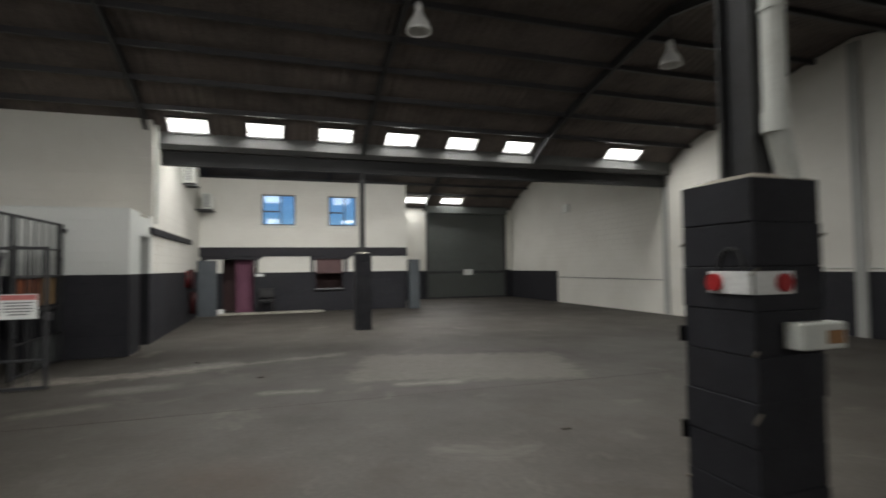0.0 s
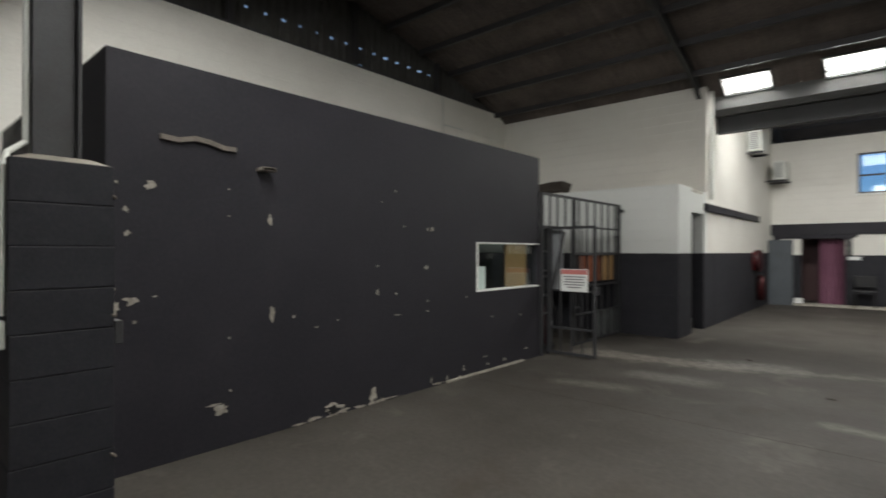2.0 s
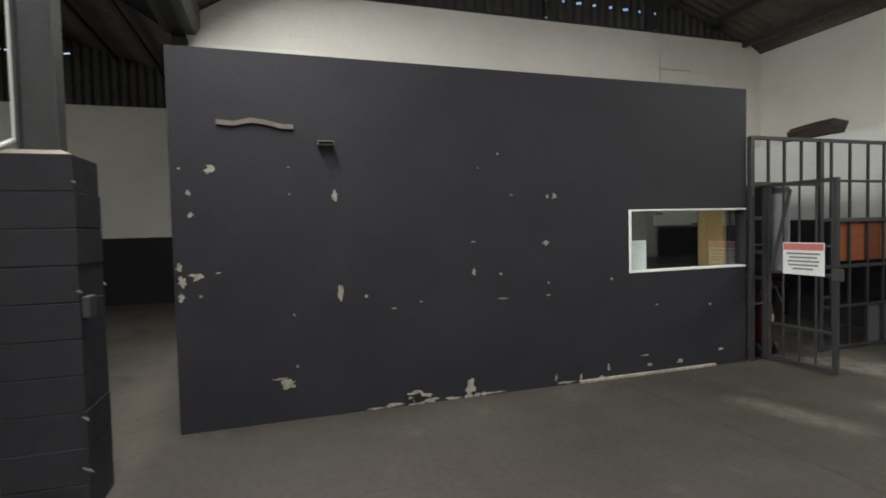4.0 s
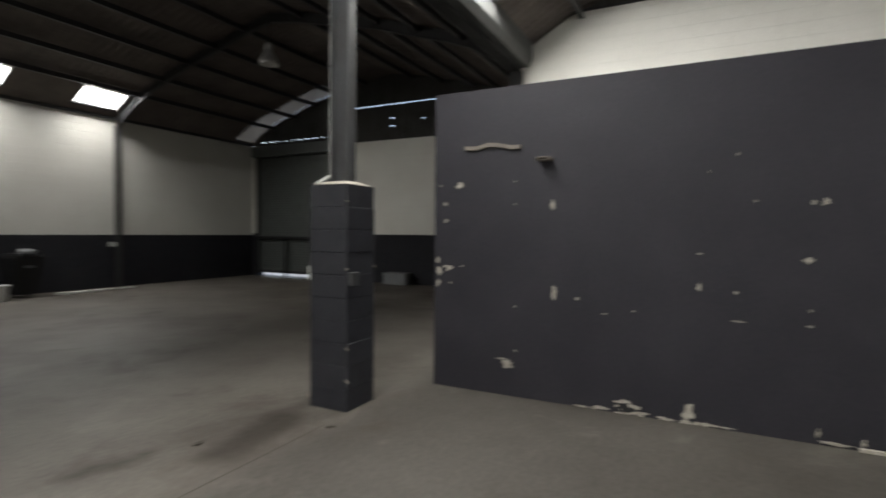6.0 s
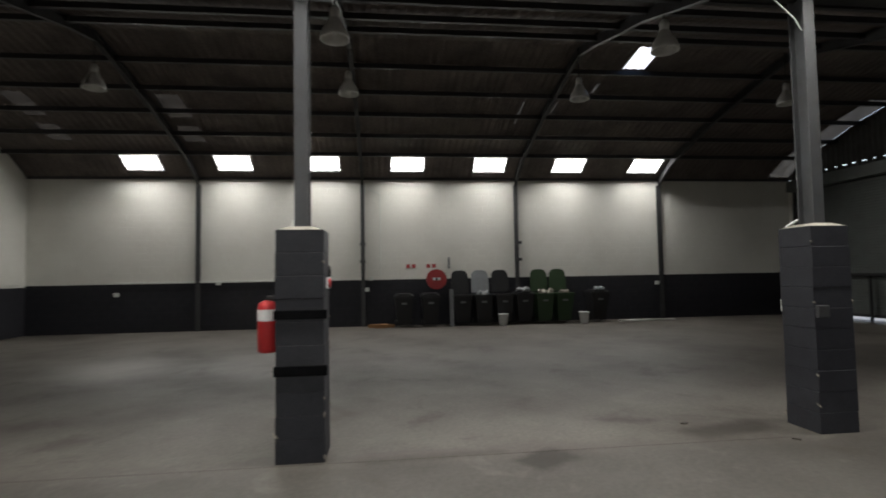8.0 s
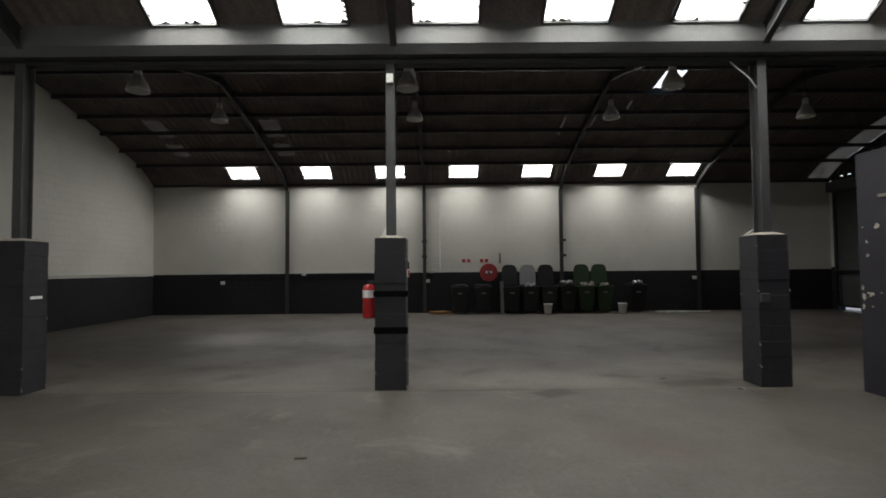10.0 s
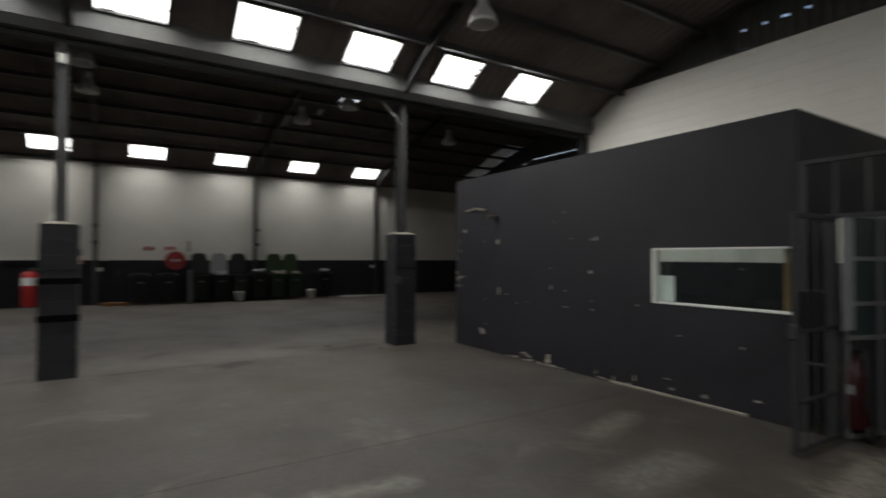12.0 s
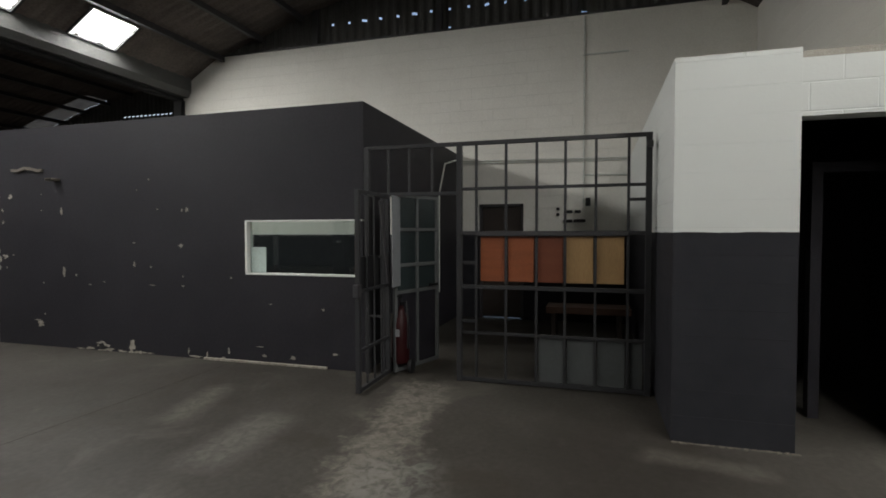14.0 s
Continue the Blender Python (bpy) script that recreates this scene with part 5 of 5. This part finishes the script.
lathe(bm, [(0.0, 0.94), (0.075, 0.94), (0.09, 0.96), (0.09, 1.32), (0.075, 1.38), (0.03, 1.4), (0, 1.4)], (CX + 0.3, CY + 0.05, 0), 18)
part("cylinder", bm, M_RED, e)
bm = B()
lathe(bm, [(0.0915, 1.22), (0.0915, 1.32)], (CX + 0.3, CY + 0.05, 0), 18)
part("label_band", bm, M_SHEETWHITE, e)
bm = B()
box(bm, CX + 0.2, CX + 0.31, CY + 0.02, CY + 0.08, 1.4, 1.44, 0.006)
part("valve", bm, M_BLACK, e)
# column A fittings
AX, AY = COLS[0]
bm = B()
pipe(bm, [(AX + 0.02, AY - 0.12, 4.4), (AX + 0.02, AY - 0.12, 2.12), (AX + 0.1, AY - 0.2, 2.05), (AX + 0.15, AY - 0.22, 1.98), (AX + 0.15, AY - 0.225, 1.3)], 0.014, 8)
single("conduit", bm, M_PIPE, "thin pale conduit down the stanchion", "conduit", "column conduits")
for z in (1.15,):
    bm = B()
    box(bm, AX + 0.1, AX + 0.18, AY - 0.26, AY - 0.212, z, z + 0.13, 0.008)
    single("socket_box", bm, M_PIPE, "off-white socket box on the block pier", "socket", "pier sockets")
bm = B()
pipe(bm, [(AX + 0.06, AY + 0.07, 4.05), (AX + 0.15, AY + 0.08, 4.17), (AX + 0.26, AY + 0.08, 4.27), (AX + 0.37, AY + 0.08, 4.36), (AX + 0.42, AY + 0.06, 4.43)], 0.007, 8)
single("loose_cable", bm, M_PIPE, "short pale cable curling from the stanchion to the gutter", "cable")
bm = B()
box(bm, CX - 0.045, CX + 0.045, CY + 0.1, CY + 0.15, 4.14, 4.27, 0.008)
single("junction_box", bm, M_PIPE, "white junction box near the top of the stanchion", "junction box")
bm = B()
box(bm, AX + 0.08, AX + 0.2, AY + 0.21, AY + 0.25, 1.12, 1.24, 0.006)
single("junction_box", bm, M_STEEL, "dark grey junction box on the block pier", "junction box")
bm = B()
box(bm, COLS[2][0] - 0.22, COLS[2][0] - 0.209, COLS[2][1] - 0.1, COLS[2][1] + 0.1, 1.24, 1.28, 0.004)
single("marker_plate", bm, M_SHEETWHITE, "small white plate on the block pier", "marker")

e = thing("crate", (-12.15, -4.5, 0), "grey plastic crate standing against the white wall", "crate")
bm = B()
box(bm, -12.37, -12.0, -4.9, -4.1, 0.0, 0.3, 0.015)
part("body", bm, M_BIN_GREY, e)
bm = B()
box(bm, -12.385, -11.985, -4.915, -4.085, 0.28, 0.36, 0.012)
part("rim", bm, M_BIN_GREY, e)

# ---- south wall: bins and fittings ----


def wheelie_bin(x, mat, lid_mat, opened, y=None, tag="black"):
    y = Y_S + 0.5 if y is None else y
    e = thing("wheelie_bin", (x, y, 0), f"{tag} plastic wheelie bin " + ("with its lid thrown open" if opened else "with its lid shut"), "bin", "bins along the wall")
    bm = B()
    lo = [(-0.2, -0.26), (0.2, -0.26), (0.2, 0.2), (-0.2, 0.2)]
    hi = [(-0.285, -0.34), (0.285, -0.34), (0.285, 0.34), (-0.285, 0.34)]
    a = [bm.verts.new((x + p, y + q, 0.09)) for p, q in lo]
    b = [bm.verts.new((x + p, y + q, 0.95)) for p, q in hi]
    c = [bm.verts.new((x + p * 0.92, y + q * 0.92, 0.95)) for p, q in hi]
    d0 = [bm.verts.new((x + p * 0.9, y + q * 0.9, 0.12)) for p, q in lo]
    bm.faces.new(a)
    bm.faces.new(d0)
    for i in range(4):
        j = (i + 1) % 4
        bm.faces.new((a[i], a[j], b[j], b[i]))
        bm.faces.new((b[i], b[j], c[j], c[i]))
        bm.faces.new((c[i], c[j], d0[j], d0[i]))
    part("body", bm, mat, e)
    bm = B()
    for p0, p1, q0, q1 in ((-0.3, 0.3, 0.33, 0.36), (-0.3, 0.3, -0.36, -0.33), (-0.3, -0.275, -0.34, 0.34), (0.275, 0.3, -0.34, 0.34)):
        box(bm, x + p0, x + p1, y + q0, y + q1, 0.89, 0.96, 0.006)
    part("rim", bm, mat, e)
    bm = B()
    for k, z0, z1 in ((1.0, 0.965, 0.995), (0.78, 0.994, 1.03)):
        half = [(0.29, -0.35), (0.285, 0.05), (0.262, 0.24), (0.2, 0.34), (0.1, 0.37)]
        prism(bm, [(x + p * k, y + q * k) for p, q in half] + [(x - p * k, y + q * k) for p, q in reversed(half)], "z", z0, z1)
    if opened:
        bm.transform(Matrix.Translation((0, y - 0.38, 0.97)) @ Matrix.Rotation(radians(96), 4, "X") @ Matrix.Translation((0, -(y - 0.38), -0.97)))
    part("lid", bm, lid_mat, e)
    bm = B()
    rod(bm, (x - 0.24, y - 0.4, 0.93), (x + 0.24, y - 0.4, 0.93), 0.016, 8)
    part("handle", bm, mat, e)
    for sx in (-0.24, 0.24):
        bm = B()
        rod(bm, (x + sx - 0.025, y - 0.28, 0.1), (x + sx + 0.025, y - 0.28, 0.1), 0.1, 16)
        part("wheel", bm, M_BLACK, e)
    bm = B()
    box(bm, x - 0.08, x + 0.08, y + 0.305, y + 0.318, 0.7, 0.76, 0.003)
    part("label_plate", bm, M_GREYSHEET, e)
    return e


wheelie_bin(1.24, M_BLACK, M_BLACK, False)
wheelie_bin(0.42, M_BLACK, M_BLACK, False, tag="dusty black")
wheelie_bin(-0.58, M_BLACK, M_BLACK, True)
wheelie_bin(-1.24, M_BLACK, M_BIN_GREY, True)
wheelie_bin(-1.9, M_BLACK, M_BLACK, True)
wheelie_bin(-2.55, M_BLACK, M_BLACK, False)
wheelie_bin(-3.2, M_BIN_GREEN, M_BIN_GREEN, True, tag="dark green")
wheelie_bin(-3.84, M_BIN_GREEN, M_BIN_GREEN, True, tag="dark green")
wheelie_bin(-5.0, M_BLACK, M_BLACK, False)
rnd = random.Random(9)


def rubbish(x, z, mat, n, r, label):
    bm = B()
    for _ in range(n):
        bmesh.ops.create_icosphere(bm, subdivisions=2, radius=1, matrix=Matrix.LocRotScale((x + rnd.uniform(-0.15, 0.15), Y_S + 0.5 + rnd.uniform(-0.15, 0.2), z + rnd.uniform(-0.03, 0.03)), Euler((rnd.random() * 3, rnd.random() * 3, 0)), (r * rnd.uniform(0.6, 1.1), r * rnd.uniform(0.6, 1.1), r * 0.6)))
    for v in bm.verts:
        v.co += Vector((rnd.uniform(-1, 1), rnd.uniform(-1, 1), rnd.uniform(-1, 1))) * r * 0.14
    single("rubbish_bag", bm, mat, label, "rubbish")


rubbish(-1.24, 0.97, M_BIN_GREY, 4, 0.12, "pale plastic rubbish heaped in a bin")
rubbish(-2.55, 1.06, M_BIN_GREY, 3, 0.11, "pale plastic bag lying on a bin lid")
rubbish(-3.3, 0.97, M_CAP, 5, 0.11, "brown and green rubbish heaped in a bin")
rubbish(-3.84, 0.97, M_CEMENT_D, 4, 0.11, "brown rubbish heaped in a green bin")
rubbish(-5.0, 1.05, M_BIN_GREY, 2, 0.12, "grey bag lying on a bin lid")
for x in (-1.78, -4.36):
    e = thing("bucket", (x, Y_S + 1.0, 0), "white plastic bucket standing before the bins", "bucket", "buckets")
    bm = B()
    lathe(bm, [(0.0, 0.0), (0.12, 0.0), (0.155, 0.34), (0.165, 0.34), (0.165, 0.36), (0.145, 0.36), (0.112, 0.015), (0, 0.015)], (x, Y_S + 1.0, 0), 20)
    part("pail", bm, M_SHEETWHITE, e)
    bm = B()
    for k in range(8):
        a0, a1 = math.pi * k / 8, math.pi * (k + 1) / 8
        rod(bm, (x + 0.16 * math.cos(a0), Y_S + 1.0 + 0.1 * math.sin(a0), 0.33 - 0.1 * math.sin(a0)), (x + 0.16 * math.cos(a1), Y_S + 1.0 + 0.1 * math.sin(a1), 0.33 - 0.1 * math.sin(a1)), 0.004, 6)
    part("handle", bm, M_STEEL, e)
bm = B()
box(bm, -0.27, -0.15, 0, 0.03, 0, 1.15, 0.004)
bm.transform(Matrix.Translation((0, Y_S + 0.95, 0)) @ Matrix.Rotation(radians(8), 4, "X"))
single("plank", bm, M_GREYSHEET, "grey plank leaning on the bins", "plank")
bm = B()
blob(bm, 1.95, Y_S + 0.55, 0.42, 0.25, rnd, "z", 0.0, 0.1, 13)
single("cardboard", bm, M_CARD, "flattened brown cardboard on the floor", "cardboard")
bm = B()
blob(bm, -6.15, Y_S + 0.75, 0.65, 0.16, rnd, "z", 0.0, 0.05, 15)
box(bm, -7.6, -6.6, Y_S + 0.55, Y_S + 0.62, 0.0, 0.03)
single("white_sheet", bm, M_SHEETWHITE, "crumpled white sheet lying by the wall", "sheet")
e = thing("hose_reel", (0.18, Y_S, 1.4), "red fire hose reel on the white wall", "hose reel", "hose reels")
bm = B()
rod(bm, (0.18, Y_S + 0.08, 1.45), (0.18, Y_S + 0.1, 1.45), 0.32, 28)
rod(bm, (0.18, Y_S + 0.22, 1.45), (0.18, Y_S + 0.24, 1.45), 0.32, 28)
rod(bm, (0.18, Y_S + 0.1, 1.45), (0.18, Y_S + 0.22, 1.45), 0.22, 24)
part("drum", bm, M_RED, e)
bm = B()
for k in range(24):
    a0, a1 = 2 * math.pi * k / 24, 2 * math.pi * (k + 1) / 24
    rod(bm, (0.18 + 0.26 * math.cos(a0), Y_S + 0.16, 1.45 + 0.26 * math.sin(a0)), (0.18 + 0.26 * math.cos(a1), Y_S + 0.16, 1.45 + 0.26 * math.sin(a1)), 0.04, 8)
part("hose", bm, M_BLACK, e)
bm = B()
box(bm, 0.06, 0.16, Y_S + 0.241, Y_S + 0.246, 1.42, 1.5)
box(bm, 0.2, 0.3, Y_S + 0.241, Y_S + 0.246, 1.42, 1.5)
part("label_plate", bm, M_SHEETWHITE, e)
bm = B()
rod(bm, (0.18, Y_S, 1.45), (0.18, Y_S + 0.27, 1.45), 0.04, 12)
part("axle", bm, M_STEEL, e)
for x in (0.95, 0.3):
    e = thing("fire_sign", (x, Y_S, 1.85), "small faded red and white fire sign on the wall", "sign", "fire signs")
    for dx in (-0.12, 0.06):
        bm = B()
        box(bm, x + dx, x + dx + 0.12, Y_S, Y_S + 0.006, 1.82, 1.94)
        part("plate", bm, M_RED, e)
bm = B()
box(bm, -0.28, -0.22, Y_S, Y_S + 0.05, 1.78, 2.15, 0.004)
single("wall_bracket", bm, M_GREYSHEET, "grey upright bracket on the wall", "bracket")
for x, z in ((2.38, 1.16), (9.85, 1.15), (-7.35, 1.2), (6.9, 1.45), (2.25, 1.5)):
    bm = B()
    box(bm, x - 0.07, x + 0.07, Y_S, Y_S + 0.06, z - 0.06, z + 0.06, 0.008)
    single("socket_box", bm, M_PIPE, "white socket box on the wall", "socket", "wall sockets")
for pts in ([(9.9, Y_S + 0.03, 1.5), (3.4, Y_S + 0.03, 1.5)], [(1.95, Y_S + 0.03, 1.5), (1.95, Y_S + 0.03, 4.2), (2.3, Y_S + 0.03, 4.35)]):
    bm = B()
    pipe(bm, pts, 0.014, 8)
    single("conduit", bm, M_PIPE, "thin pale conduit on the wall", "conduit", "wall conduits")
for x, z in ((2.5, 2.05), (2.5, 2.6), (-2.56, 2.05), (-2.56, 2.6)):
    bm = B()
    box(bm, x - 0.09, x + 0.09, Y_S + 0.1, Y_S + 0.16, z - 0.05, z + 0.05, 0.008)
    single("post_clamp", bm, M_BLACK_STEEL, "dark clamp on the wall post", "clamp", "post clamps")
bm = B()
pipe(bm, [(X_EAST - 0.04, -10.6, 1.5), (X_EAST - 0.04, 12.3, 1.5)], 0.012, 8)
single("conduit", bm, M_PIPE, "thin pale conduit along the gable wall", "conduit", "wall conduits")
bm = B()
pipe(bm, [(X_EAST - 0.03, 12.8, 1.12), (X_EAST - 0.03, 19.4, 1.12)], 0.012, 8)
single("conduit", bm, M_GREYSHEET, "thin grey conduit along the gable wall", "conduit", "wall conduits")
bm = B()
box(bm, X_EAST - 0.1, X_EAST, 18.4, 18.8, 3.95, 4.3, 0.01)
single("wall_vent", bm, M_PIPE, "white vent box high on the gable wall", "vent")

# ---- marks on the floor ----
rnd = random.Random(31)


for x0, y0, x1, y1 in ((-2.0, 1.12, 12.3, 1.12), (-3.4, 5.385, 12.3, 5.385)):
    bm = B()
    box(bm, x0, x1, y0 - 0.005, y0 + 0.005, -0.002, 0.0015)
    single("floor_joint", bm, M_DARKSTAIN, "dark joint line in the concrete floor", "floor joint", "floor joints", "structure")
for x, y in ((-1.0, 8.9), (0.1, 7.2), (-2.0, 1.2), (-1.25, 0.55), (3.1, 3.5)):
    bm = B()
    blob(bm, x, y, 0.05, 0.03, rnd, "z", 0.0, 0.012, 8)
    single("floor_crumb", bm, M_DARKSTAIN, "small dark crumb of rubble on the floor", "rubble", "floor crumbs")

bm = B()
for k in range(16):
    blob(bm, BX + 0.02, BY + 0.03 + k * 0.052, rnd.uniform(0.006, 0.03), rnd.uniform(0.02, 0.04), rnd, "z", 0.0, rnd.uniform(0.003, 0.007), 9)
single("mortar_droppings", bm, M_CEMENT_D, "line of pale mortar droppings along the pier foot", "mortar")

# ---- block pieces of the store pier ----
for i in range(14):
    z0 = i * 0.2 + 0.004
    cuts = [BY, DO[0]]
    for a, b in zip(cuts, cuts[1:]):
        bm = B()
        box(bm, BX - 0.02, BX + 0.003 + rnd.uniform(0, 0.0012), a + 0.0006, b - 0.0006, z0 - 0.003, z0 + 0.1955, 0.0012)
        part("block_course", bm, M_PIER, bpy.data.objects["store_wall_side"])
